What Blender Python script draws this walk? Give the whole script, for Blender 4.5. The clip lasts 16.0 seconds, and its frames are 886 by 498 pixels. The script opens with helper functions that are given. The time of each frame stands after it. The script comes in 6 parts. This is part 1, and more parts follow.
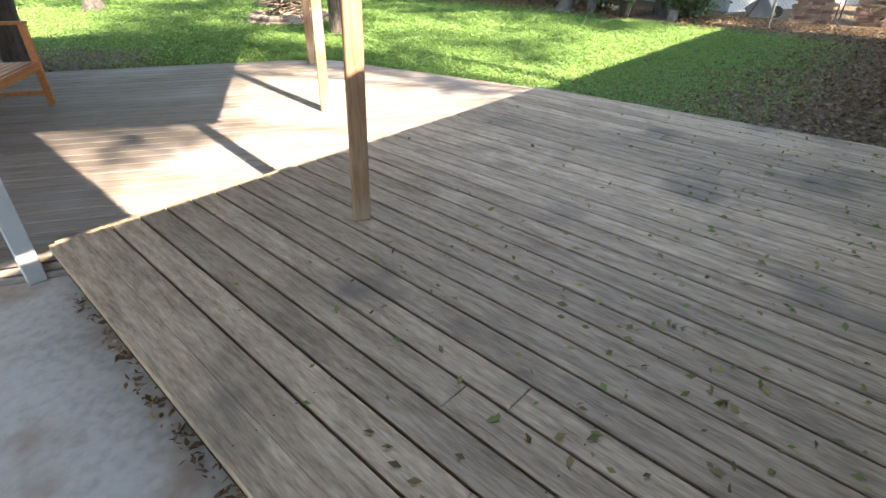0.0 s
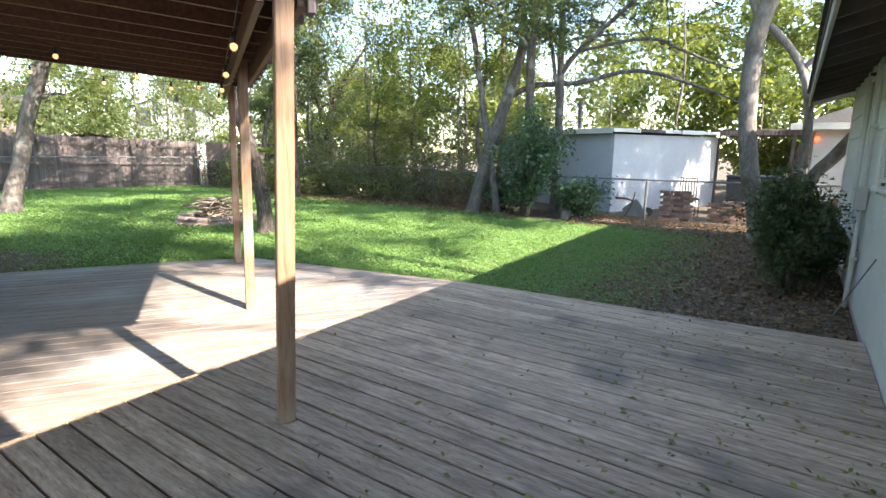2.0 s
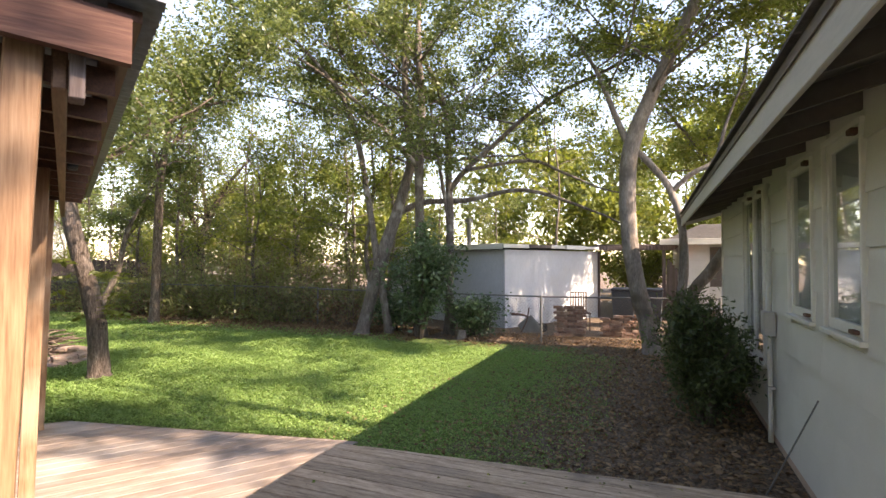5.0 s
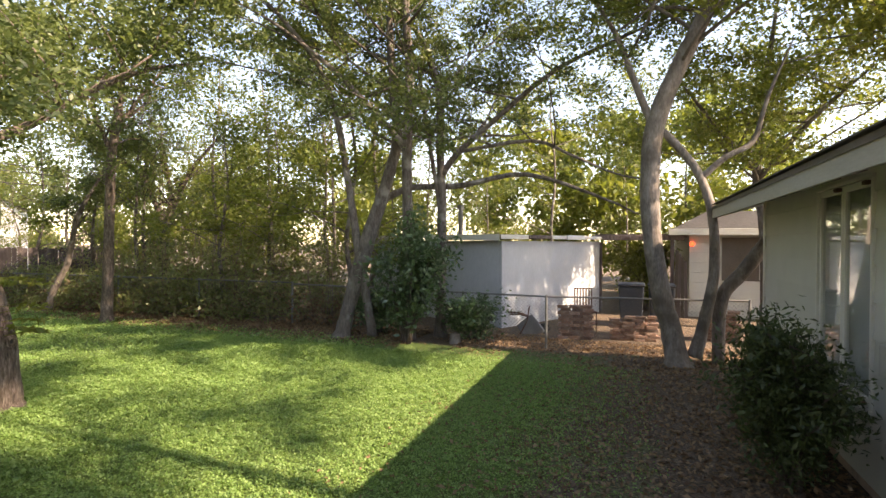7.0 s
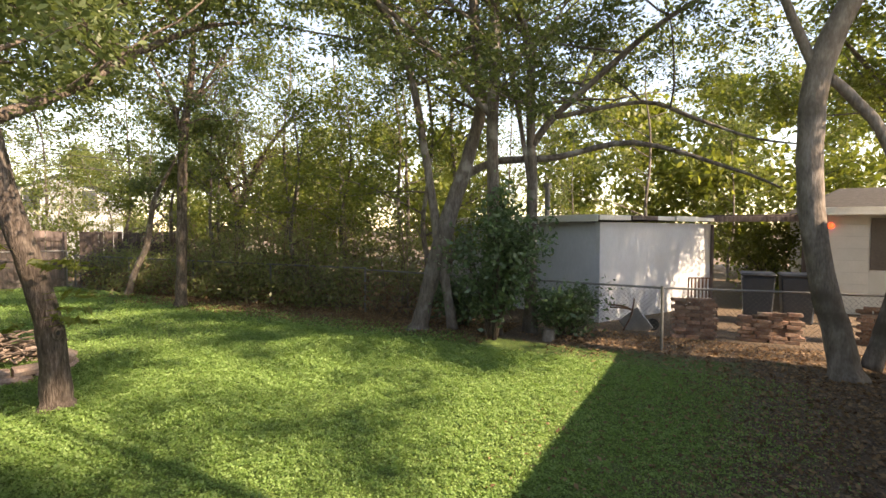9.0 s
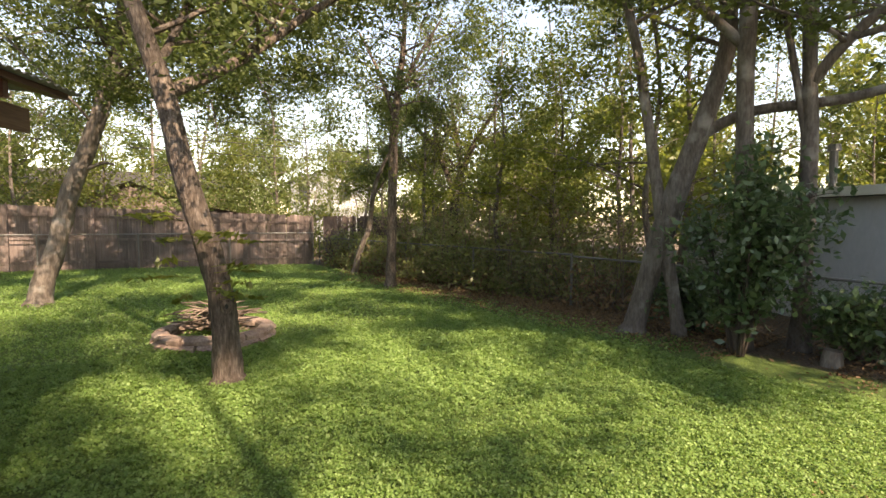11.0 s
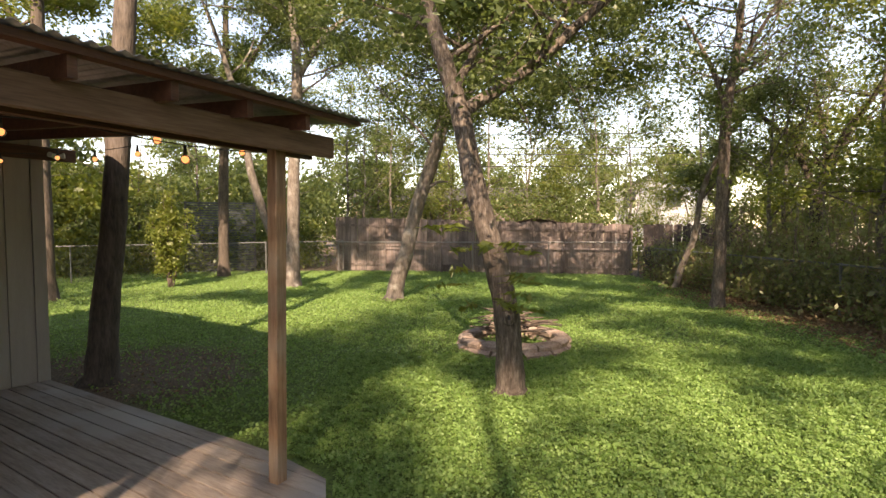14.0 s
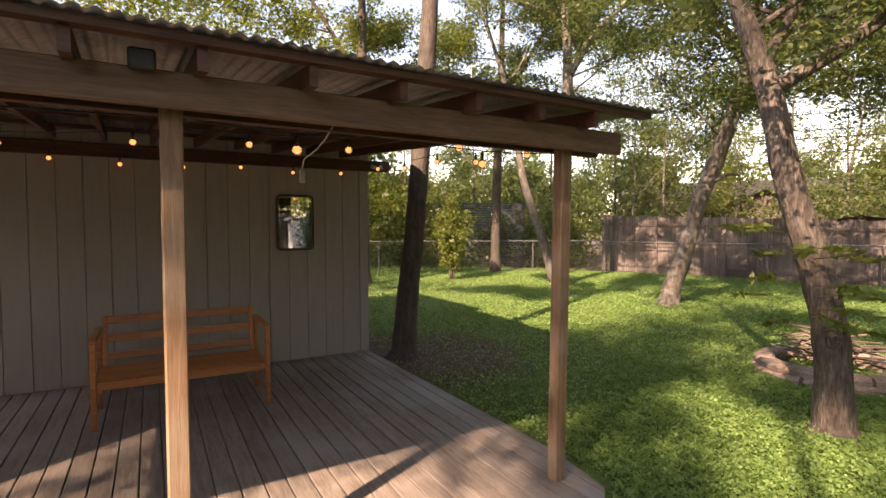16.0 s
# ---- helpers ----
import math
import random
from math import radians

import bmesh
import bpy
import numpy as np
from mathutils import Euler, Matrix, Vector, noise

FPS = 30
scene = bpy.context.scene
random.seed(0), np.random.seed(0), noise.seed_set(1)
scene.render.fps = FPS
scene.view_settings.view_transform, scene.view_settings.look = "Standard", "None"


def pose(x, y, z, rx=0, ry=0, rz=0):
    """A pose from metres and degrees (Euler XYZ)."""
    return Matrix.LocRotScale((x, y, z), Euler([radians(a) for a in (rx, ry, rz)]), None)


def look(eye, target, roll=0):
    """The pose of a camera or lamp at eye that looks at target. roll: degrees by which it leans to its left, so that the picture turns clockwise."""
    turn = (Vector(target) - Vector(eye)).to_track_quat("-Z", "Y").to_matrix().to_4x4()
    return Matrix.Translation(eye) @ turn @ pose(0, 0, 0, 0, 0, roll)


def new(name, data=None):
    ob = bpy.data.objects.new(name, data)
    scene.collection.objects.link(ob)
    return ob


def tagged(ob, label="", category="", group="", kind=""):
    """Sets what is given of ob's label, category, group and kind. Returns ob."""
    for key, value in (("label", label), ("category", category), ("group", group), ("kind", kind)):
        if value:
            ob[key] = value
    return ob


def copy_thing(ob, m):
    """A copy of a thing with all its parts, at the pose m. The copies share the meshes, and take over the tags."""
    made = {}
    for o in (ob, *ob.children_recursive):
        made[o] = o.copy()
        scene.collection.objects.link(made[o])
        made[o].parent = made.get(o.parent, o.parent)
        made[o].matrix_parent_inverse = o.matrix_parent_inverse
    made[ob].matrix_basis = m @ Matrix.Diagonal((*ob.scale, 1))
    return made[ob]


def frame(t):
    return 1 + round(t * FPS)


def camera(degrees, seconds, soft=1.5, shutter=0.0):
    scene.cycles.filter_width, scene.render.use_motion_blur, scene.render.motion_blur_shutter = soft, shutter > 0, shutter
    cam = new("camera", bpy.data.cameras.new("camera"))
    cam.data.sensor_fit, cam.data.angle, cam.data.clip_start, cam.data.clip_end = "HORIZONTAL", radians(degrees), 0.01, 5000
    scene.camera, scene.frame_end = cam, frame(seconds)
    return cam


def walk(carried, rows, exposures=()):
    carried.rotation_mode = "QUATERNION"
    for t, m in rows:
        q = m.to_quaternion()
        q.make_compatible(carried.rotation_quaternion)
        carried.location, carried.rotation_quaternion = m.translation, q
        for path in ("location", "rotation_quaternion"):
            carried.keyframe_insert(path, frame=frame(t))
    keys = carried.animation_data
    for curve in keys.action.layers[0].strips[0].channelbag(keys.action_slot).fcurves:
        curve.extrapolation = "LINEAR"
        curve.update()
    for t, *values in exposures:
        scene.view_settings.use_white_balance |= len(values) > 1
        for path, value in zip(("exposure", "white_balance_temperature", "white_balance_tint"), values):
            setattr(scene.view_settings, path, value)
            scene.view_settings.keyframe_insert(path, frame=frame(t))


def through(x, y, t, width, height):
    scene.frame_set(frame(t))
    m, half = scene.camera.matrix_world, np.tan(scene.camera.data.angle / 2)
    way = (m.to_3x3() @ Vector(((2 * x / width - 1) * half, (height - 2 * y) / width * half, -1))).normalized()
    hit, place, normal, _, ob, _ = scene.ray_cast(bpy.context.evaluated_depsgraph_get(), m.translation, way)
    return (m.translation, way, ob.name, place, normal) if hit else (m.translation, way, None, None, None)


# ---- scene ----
cam = camera(81.2, 16.0)
PATH = [
    (0, (0.529, 1.308, 1.352), (-0.645, 2.557, 0.322), -0.1),
    (0.5, (0.534, 1.286, 1.37), (-0.65, 2.625, 0.472), 0.0),
    (1, (0.542, 1.266, 1.39), (-0.642, 2.702, 0.659), 0.2),
    (1.5, (0.58, 1.23, 1.443), (-0.58, 2.762, 0.89), 0.6),
    (2, (0.605, 1.205, 1.472), (-0.507, 2.825, 1.098), 0.7),
    (2.5, (0.59, 1.18, 1.5), (-0.453, 2.872, 1.284), 0.75),
    (3, (0.528, 1.19, 1.518), (-0.436, 2.938, 1.432), 0.6),
    (3.5, (0.475, 1.248, 1.498), (-0.424, 3.034, 1.505), 0.5),
    (4, (0.405, 1.456, 1.529), (-0.451, 3.263, 1.579), 0.1),
    (4.5, (0.242, 1.795, 1.64), (-0.573, 3.622, 1.692), -0.1),
    (5, (0.122, 2.067, 1.643), (-0.645, 3.914, 1.692), 0.1),
    (5.2, (0.083, 2.167, 1.635), (-0.662, 4.022, 1.684), 0.1),
    (7.3, (-0.753, 3.537, 1.902), (-1.46, 5.408, 1.874), 0.2),
    (7.5, (-0.852, 3.632, 1.895), (-1.563, 5.502, 1.863), 0.2),
    (8, (-1.032, 3.942, 1.862), (-1.792, 5.791, 1.818), 0.2),
    (8.2, (-1.144, 4.017, 1.87), (-1.922, 5.859, 1.818), 0.1),
    (10.3, (-1.727, 5.521, 1.648), (-3.113, 6.959, 1.539), 0.4),
    (10.5, (-1.804, 5.663, 1.646), (-3.253, 7.037, 1.532), 0.3),
    (11, (-1.967, 5.963, 1.621), (-3.571, 7.152, 1.503), 0.1),
    (11.5, (-2.075, 6.247, 1.605), (-3.82, 7.218, 1.491), 0.0),
    (12, (-2.167, 6.422, 1.61), (-4.011, 7.19, 1.496), -0.3),
    (12.5, (-2.192, 6.534, 1.636), (-4.104, 7.11, 1.525), -0.5),
    (13, (-2.237, 6.581, 1.642), (-4.192, 6.993, 1.54), -0.3),
    (13.5, (-2.293, 6.564, 1.647), (-4.277, 6.8, 1.555), -0.4),
    (14, (-2.297, 6.55, 1.636), (-4.295, 6.59, 1.554), -0.4),
    (14.5, (-2.333, 6.516, 1.635), (-4.324, 6.346, 1.556), -0.4),
    (15, (-2.332, 6.487, 1.635), (-4.288, 6.08, 1.558), -0.3),
    (15.5, (-2.322, 6.45, 1.636), (-4.208, 5.789, 1.559), -0.3),
    (16, (-2.319, 6.395, 1.641), (-4.095, 5.479, 1.56), -0.2),
]
EXPOSURES = [(0.0, 3.64, 7600, 12), (1.5, 3.46, 7000, 11), (2.5, 3.12, 6700, 11), (3.5, 3.0, 7700, 18), (5.0, 2.88, 8500, 24), (8.0, 2.58, 9200, 21), (10.5, 2.42, 9500, 20), (12.0, 2.38, 9500, 20), (14.5, 2.36, 9400, 22), (16.0, 2.42, 9700, 30)]
walk(cam, [(t, look(eye, target, roll)) for t, eye, target, roll in PATH], EXPOSURES)

# ---- light: low south-east sun, hazy blue sky ----
SUN_EL, SUN_TAN = math.degrees(math.atan(0.80)), 0.80
sun_way = Vector((-0.997, 0.08, -SUN_TAN)).normalized()
sun_data = bpy.data.lights.new("sun", "SUN")
sun_data.energy, sun_data.angle, sun_data.color = 2.9, radians(0.6), (1.0, 0.94, 0.85)
sun = new("sun", sun_data)
sun.matrix_world = look((20, -2, 20), Vector((20, -2, 20)) + sun_way)

world = bpy.data.worlds.new("sky")
scene.world = world
world.use_nodes = True
wn = world.node_tree.nodes
sky = wn.new("ShaderNodeTexSky")
sky.sky_type = "NISHITA"
sky.sun_disc = False
sky.sun_elevation = radians(SUN_EL)
sky.sun_rotation = math.atan2(0.997, -0.08)
sky.dust_density, sky.air_density, sky.ozone_density = 0.3, 1.0, 1.2
wn["Background"].inputs["Strength"].default_value = 0.096
world.node_tree.links.new(sky.outputs[0], wn["Background"].inputs["Color"])

# ---- materials ----


def nodes_of(name):
    m = bpy.data.materials.new(name)
    m.use_nodes = True
    return m, m.node_tree.nodes, m.node_tree.links, m.node_tree.nodes["Principled BSDF"]


def ramp_node(n, stops):
    r = n.new("ShaderNodeValToRGB")
    e = r.color_ramp.elements
    while len(e) < len(stops):
        e.new(0.5)
    for k, (p, c) in zip(e, stops):
        k.position, k.color = p, (*c, 1)
    return r


def surface(name, colors, grain=(1, 1, 1), scale=4.0, fine=40.0, rough=0.75, bump=0.3, stain=None, stain_scale=0.8,
            stain_from=0.5, metal=0.0, wobble=0.15, space="Object", depth=0.01):
    """A matt surface: broad variation and fine grain, each piece with its own offset and shade; stain: a second colour in patches."""
    m, n, l, b = nodes_of(name)
    tc, info = n.new("ShaderNodeTexCoord"), n.new("ShaderNodeObjectInfo")
    shift = n.new("ShaderNodeVectorMath")
    shift.operation = "MULTIPLY_ADD"
    l.new(tc.outputs[space], shift.inputs[0])
    shift.inputs[1].default_value = grain
    push = n.new("ShaderNodeVectorMath")
    push.operation = "SCALE"
    push.inputs[0].default_value = (37.0, 71.0, 53.0)
    l.new(info.outputs["Random"], push.inputs["Scale"])
    l.new(push.outputs[0], shift.inputs[2])
    big, small = n.new("ShaderNodeTexNoise"), n.new("ShaderNodeTexNoise")
    for node, s, d in ((big, scale, 5.0), (small, fine, 6.0)):
        node.inputs["Scale"].default_value, node.inputs["Detail"].default_value = s, d
        l.new(shift.outputs[0], node.inputs["Vector"])
    mix = n.new("ShaderNodeMix")
    mix.inputs["Factor"].default_value = 0.45
    l.new(big.outputs[0], mix.inputs["A"])
    l.new(small.outputs[0], mix.inputs["B"])
    k = len(colors) - 1
    r = ramp_node(n, [(0.33 + 0.34 * i / max(k, 1), c) for i, c in enumerate(colors)])
    l.new(mix.outputs["Result"], r.inputs[0])
    color = r.outputs[0]
    if stain:
        s = n.new("ShaderNodeTexNoise")
        s.inputs["Scale"].default_value, s.inputs["Detail"].default_value = stain_scale, 7.0
        geo = n.new("ShaderNodeNewGeometry")
        l.new(geo.outputs["Position"], s.inputs["Vector"])
        f = ramp_node(n, [(stain_from, (0, 0, 0)), (stain_from + 0.16, (1, 1, 1))])
        l.new(s.outputs[0], f.inputs[0])
        mm = n.new("ShaderNodeMix")
        mm.data_type = "RGBA"
        l.new(f.outputs[0], mm.inputs["Factor"])
        l.new(color, mm.inputs[6])
        mm.inputs[7].default_value = (*stain, 1)
        color = mm.outputs[2]
    hsv = n.new("ShaderNodeHueSaturation")
    v = n.new("ShaderNodeMapRange")
    v.inputs["To Min"].default_value, v.inputs["To Max"].default_value = 1 - wobble, 1 + wobble
    l.new(info.outputs["Random"], v.inputs["Value"])
    l.new(v.outputs[0], hsv.inputs["Value"])
    l.new(color, hsv.inputs["Color"])
    l.new(hsv.outputs[0], b.inputs["Base Color"])
    b.inputs["Roughness"].default_value, b.inputs["Metallic"].default_value = rough, metal
    if bump:
        bp = n.new("ShaderNodeBump")
        bp.inputs["Strength"].default_value, bp.inputs["Distance"].default_value = bump, depth
        l.new(mix.outputs["Result"], bp.inputs["Height"])
        l.new(bp.outputs[0], b.inputs["Normal"])
    return m


def leaf_material(name, colors, through=0.5, rough=0.45):
    """Leaves: every leaf its own green, part of the light passing through."""
    m, n, l, b = nodes_of(name)
    geo = n.new("ShaderNodeNewGeometry")
    r = ramp_node(n, [(i / max(len(colors) - 1, 1), c) for i, c in enumerate(colors)])
    l.new(geo.outputs["Random Per Island"], r.inputs[0])
    l.new(r.outputs[0], b.inputs["Base Color"])
    b.inputs["Roughness"].default_value = rough
    t = n.new("ShaderNodeBsdfTranslucent")
    hs = n.new("ShaderNodeHueSaturation")
    hs.inputs["Value"].default_value, hs.inputs["Saturation"].default_value, hs.inputs["Hue"].default_value = 1.5, 1.1, 0.485
    l.new(r.outputs[0], hs.inputs["Color"])
    l.new(hs.outputs[0], t.inputs["Color"])
    mx = n.new("ShaderNodeMixShader")
    mx.inputs[0].default_value = through
    l.new(b.outputs[0], mx.inputs[1])
    l.new(t.outputs[0], mx.inputs[2])
    l.new(mx.outputs[0], n["Material Output"].inputs["Surface"])
    return m


M_DARKDECK = surface("weathered_deck", [(0.175, 0.118, 0.078), (0.36, 0.254, 0.172), (0.53, 0.40, 0.285)], (2.4, 20, 20), 1.6, 7, 0.72, 0.6,
                     (0.13, 0.10, 0.078), 1.5, 0.55, wobble=0.22, depth=0.006)
M_DECK = surface("worn_deck", [(0.145, 0.107, 0.085), (0.225, 0.18, 0.153), (0.30, 0.253, 0.225)], (14, 1.2, 14), 2.0, 9, 0.65, 0.35,
                 (0.275, 0.248, 0.23), 1.2, 0.50, wobble=0.13)
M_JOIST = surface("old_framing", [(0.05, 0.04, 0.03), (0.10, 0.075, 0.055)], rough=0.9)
M_POST = surface("cedar_post", [(0.135, 0.07, 0.037), (0.225, 0.13, 0.073), (0.30, 0.192, 0.118)], (16, 16, 1.0), 2.5, 8, 0.75, 0.3, (0.34, 0.27, 0.20), 1.2, 0.50, wobble=0.08)
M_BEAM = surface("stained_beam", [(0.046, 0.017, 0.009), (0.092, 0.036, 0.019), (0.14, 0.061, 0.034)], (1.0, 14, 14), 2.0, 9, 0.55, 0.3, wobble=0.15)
# Outer beam: a lighter, browner tone than the other beams.
M_BEAMOUTER = surface("lighter_brown_beam", [(0.10, 0.050, 0.027), (0.165, 0.09, 0.051), (0.23, 0.138, 0.086)], (1.0, 14, 14), 2.0, 9, 0.7, 0.3, wobble=0.08)
M_FASCIA = surface("worn_stained_fascia", [(0.044, 0.015, 0.009), (0.08, 0.03, 0.019), (0.125, 0.056, 0.038)], (14, 1.0, 14), 2.0, 8, 0.75, 0.3, wobble=0.05)
M_BENCH = surface("oiled_hardwood", [(0.30, 0.095, 0.03), (0.44, 0.16, 0.05), (0.55, 0.23, 0.08)], (1.0, 16, 16), 3, 10, 0.4, 0.15, wobble=0.1)
M_TIN = surface("galvanised_sheet", [(0.17, 0.16, 0.152), (0.26, 0.252, 0.245), (0.19, 0.158, 0.135)], scale=3, fine=30, rough=0.5, bump=0.1, metal=0.5)
M_WALLBOARD = surface("taupe_paint", [(0.38, 0.335, 0.285), (0.43, 0.385, 0.33)], (6, 6, 0.6), 3, 30, 0.6, 0.15, wobble=0.02)
M_SIDING = surface("pale_siding_paint", [(0.49, 0.485, 0.435), (0.55, 0.545, 0.495)], (2, 2, 2), 1.5, 40, 0.6, 0.12, (0.40, 0.39, 0.35), 0.7, 0.58, wobble=0.025)
M_TRIM = surface("cream_trim_paint", [(0.55, 0.535, 0.48), (0.63, 0.615, 0.56)], scale=3, fine=30, rough=0.5, bump=0.1, wobble=0.02)
M_EAVEBOARD = surface("weathered_fascia_paint", [(0.33, 0.315, 0.27), (0.42, 0.40, 0.35)], (2, 0.4, 2), 2.0, 30, 0.6, 0.15, wobble=0.02)
M_FOOTING = surface("peach_footing_paint", [(0.36, 0.25, 0.18), (0.50, 0.36, 0.27)], scale=3, fine=30, rough=0.8, bump=0.2, stain=(0.20, 0.14, 0.10), stain_scale=2.5, stain_from=0.55)
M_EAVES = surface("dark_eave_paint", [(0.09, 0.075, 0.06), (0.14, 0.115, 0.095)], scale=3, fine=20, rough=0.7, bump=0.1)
M_SHINGLE = surface("asphalt_shingle", [(0.05, 0.045, 0.04), (0.13, 0.12, 0.11)], scale=8, fine=80, rough=0.95, bump=0.6)
M_CONCRETE = surface("stained_concrete", [(0.31, 0.27, 0.235), (0.45, 0.405, 0.36), (0.52, 0.485, 0.45)], scale=1.6, fine=24, rough=0.85, bump=0.25,
                     stain=(0.30, 0.20, 0.14), stain_scale=2.2, stain_from=0.52)
M_GREYPOST = surface("grey_paint", [(0.34, 0.36, 0.37), (0.40, 0.42, 0.43)], scale=3, fine=30, rough=0.5, bump=0.1)
M_METAL = surface("dull_zinc", [(0.13, 0.13, 0.13), (0.20, 0.20, 0.195)], scale=5, fine=40, rough=0.5, bump=0.05, metal=0.5)
M_CONDUIT = surface("painted_conduit", [(0.36, 0.35, 0.32), (0.44, 0.43, 0.39)], scale=5, fine=40, rough=0.5, bump=0.05)
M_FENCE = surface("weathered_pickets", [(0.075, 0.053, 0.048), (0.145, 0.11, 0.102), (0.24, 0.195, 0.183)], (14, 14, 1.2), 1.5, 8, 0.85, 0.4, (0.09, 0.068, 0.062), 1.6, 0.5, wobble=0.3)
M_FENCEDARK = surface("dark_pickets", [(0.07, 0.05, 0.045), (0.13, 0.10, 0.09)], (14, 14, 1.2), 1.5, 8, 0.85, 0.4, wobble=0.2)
M_BARK = surface("grey_bark", [(0.058, 0.045, 0.037), (0.118, 0.098, 0.084), (0.19, 0.165, 0.148)], (4, 4, 1.2), 3.0, 10, 0.9, 1.0, (0.27, 0.255, 0.235), 3.0, 0.56, depth=0.03)
M_BARKROUGH = surface("scaly_bark", [(0.042, 0.031, 0.025), (0.108, 0.082, 0.066), (0.22, 0.18, 0.152)], (9, 9, 2.4), 2.6, 7, 0.95, 1.0, depth=0.05)
M_BARKDARK = surface("dark_bark", [(0.035, 0.026, 0.02), (0.08, 0.06, 0.048), (0.12, 0.095, 0.08)], (5, 5, 1.2), 3, 10, 0.9, 0.9, depth=0.03)
M_BARKPALE = surface("pale_bark", [(0.09, 0.072, 0.06), (0.165, 0.14, 0.12), (0.25, 0.22, 0.195)], (5, 5, 1.6), 2.4, 9, 0.9, 1.0, (0.085, 0.07, 0.055), 2.2, 0.52, depth=0.02)
M_LEAF = leaf_material("canopy_leaf", [(0.060, 0.088, 0.028), (0.082, 0.115, 0.036), (0.108, 0.145, 0.045), (0.145, 0.18, 0.066)])
M_LEAFLIGHT = leaf_material("yellow_green_leaf", [(0.10, 0.135, 0.028), (0.135, 0.168, 0.037), (0.175, 0.195, 0.055)], 0.55)
M_LEAFDARK = leaf_material("dark_leaf", [(0.03, 0.052, 0.018), (0.055, 0.085, 0.028), (0.08, 0.115, 0.04)], 0.35)
M_LEAFGLOSS = leaf_material("glossy_leaf", [(0.045, 0.09, 0.04), (0.07, 0.125, 0.052), (0.105, 0.165, 0.08)], 0.3, 0.3)
M_LEAFDRY = leaf_material("dry_leaf", [(0.10, 0.055, 0.028), (0.19, 0.115, 0.06), (0.30, 0.20, 0.11), (0.13, 0.085, 0.055)], 0.2, 0.8)
M_LEAFFALL = leaf_material("fallen_leaf", [(0.28, 0.27, 0.05), (0.16, 0.11, 0.05), (0.13, 0.18, 0.04), (0.09, 0.06, 0.035)], 0.2, 0.7)
M_LEAFBRUSH = leaf_material("brush_leaf", [(0.12, 0.15, 0.055), (0.17, 0.20, 0.075), (0.21, 0.235, 0.10), (0.20, 0.155, 0.09)], 0.5)
M_CLOVER = leaf_material("clover", [(0.112, 0.21, 0.052), (0.142, 0.25, 0.066), (0.178, 0.29, 0.084), (0.22, 0.33, 0.115)], 0.35, 0.6)
M_STONE = surface("pink_sandstone", [(0.17, 0.115, 0.095), (0.28, 0.205, 0.168), (0.38, 0.305, 0.262)], scale=5, fine=40, rough=0.9, bump=0.6, wobble=0.2)
M_BRICK = surface("salvaged_brick", [(0.13, 0.065, 0.046), (0.23, 0.14, 0.105), (0.33, 0.255, 0.21)], scale=6, fine=40, rough=0.95, bump=0.5, wobble=0.35)
M_TWIG = surface("dead_twigs", [(0.085, 0.062, 0.05), (0.21, 0.16, 0.13)], scale=8, fine=30, rough=0.95, bump=0.3)
M_WHITE = surface("chalky_white_wall", [(0.43, 0.45, 0.47), (0.53, 0.55, 0.575)], (1, 1, 0.5), 1.2, 20, 0.8, 0.15, (0.50, 0.50, 0.48), 0.8, 0.58)
M_PLASTIC = surface("dark_plastic", [(0.035, 0.042, 0.05), (0.055, 0.06, 0.07)], scale=4, fine=30, rough=0.5, bump=0.05)
M_BLACK = surface("black_rubber", [(0.015, 0.015, 0.015), (0.03, 0.03, 0.03)], rough=0.6, bump=0.05)
M_RUST = surface("rusty_steel", [(0.055, 0.028, 0.02), (0.13, 0.062, 0.042)], scale=6, fine=40, rough=0.85, bump=0.3)
M_RED = surface("red_paint", [(0.35, 0.03, 0.02), (0.45, 0.05, 0.03)], rough=0.5, bump=0.05)
M_YELLOWBRICK = surface("buff_brick", [(0.28, 0.22, 0.14), (0.36, 0.29, 0.20)], scale=3, fine=40, rough=0.9, bump=0.2)
M_CURTAIN = surface("window_blind", [(0.62, 0.62, 0.58), (0.72, 0.72, 0.68)], scale=2, fine=20, rough=0.8, bump=0.1)


def plain(name, color, rough, metal=0.0, glow=0.0, clear=0.0):
    m, n, l, b = nodes_of(name)
    b.inputs["Base Color"].default_value = (*color, 1)
    b.inputs["Roughness"].default_value, b.inputs["Metallic"].default_value = rough, metal
    b.inputs["Transmission Weight"].default_value = clear
    if glow:
        b.inputs["Emission Color"].default_value, b.inputs["Emission Strength"].default_value = (*color, 1), glow
    return m


M_MIRROR = plain("mirror_silver", (0.85, 0.87, 0.87), 0.012, 1.0)
M_GLASS = plain("window_glass", (0.9, 0.95, 0.95), 0.02, 0.0, 0.0, 1.0)
M_BULB = plain("warm_filament", (1.0, 0.40, 0.17), 0.3, 0.0, 0.36)
M_BULBGLASS = plain("bulb_glass", (1.0, 0.9, 0.8), 0.05, 0.0, 0.0, 1.0)
M_LAMPRED = plain("red_lamp", (1.0, 0.10, 0.04), 0.4, 0.0, 0.5)
M_FRAMEDARK = surface("bronze_frame", [(0.05, 0.05, 0.035), (0.10, 0.095, 0.06)], rough=0.4, bump=0.05, metal=0.5)


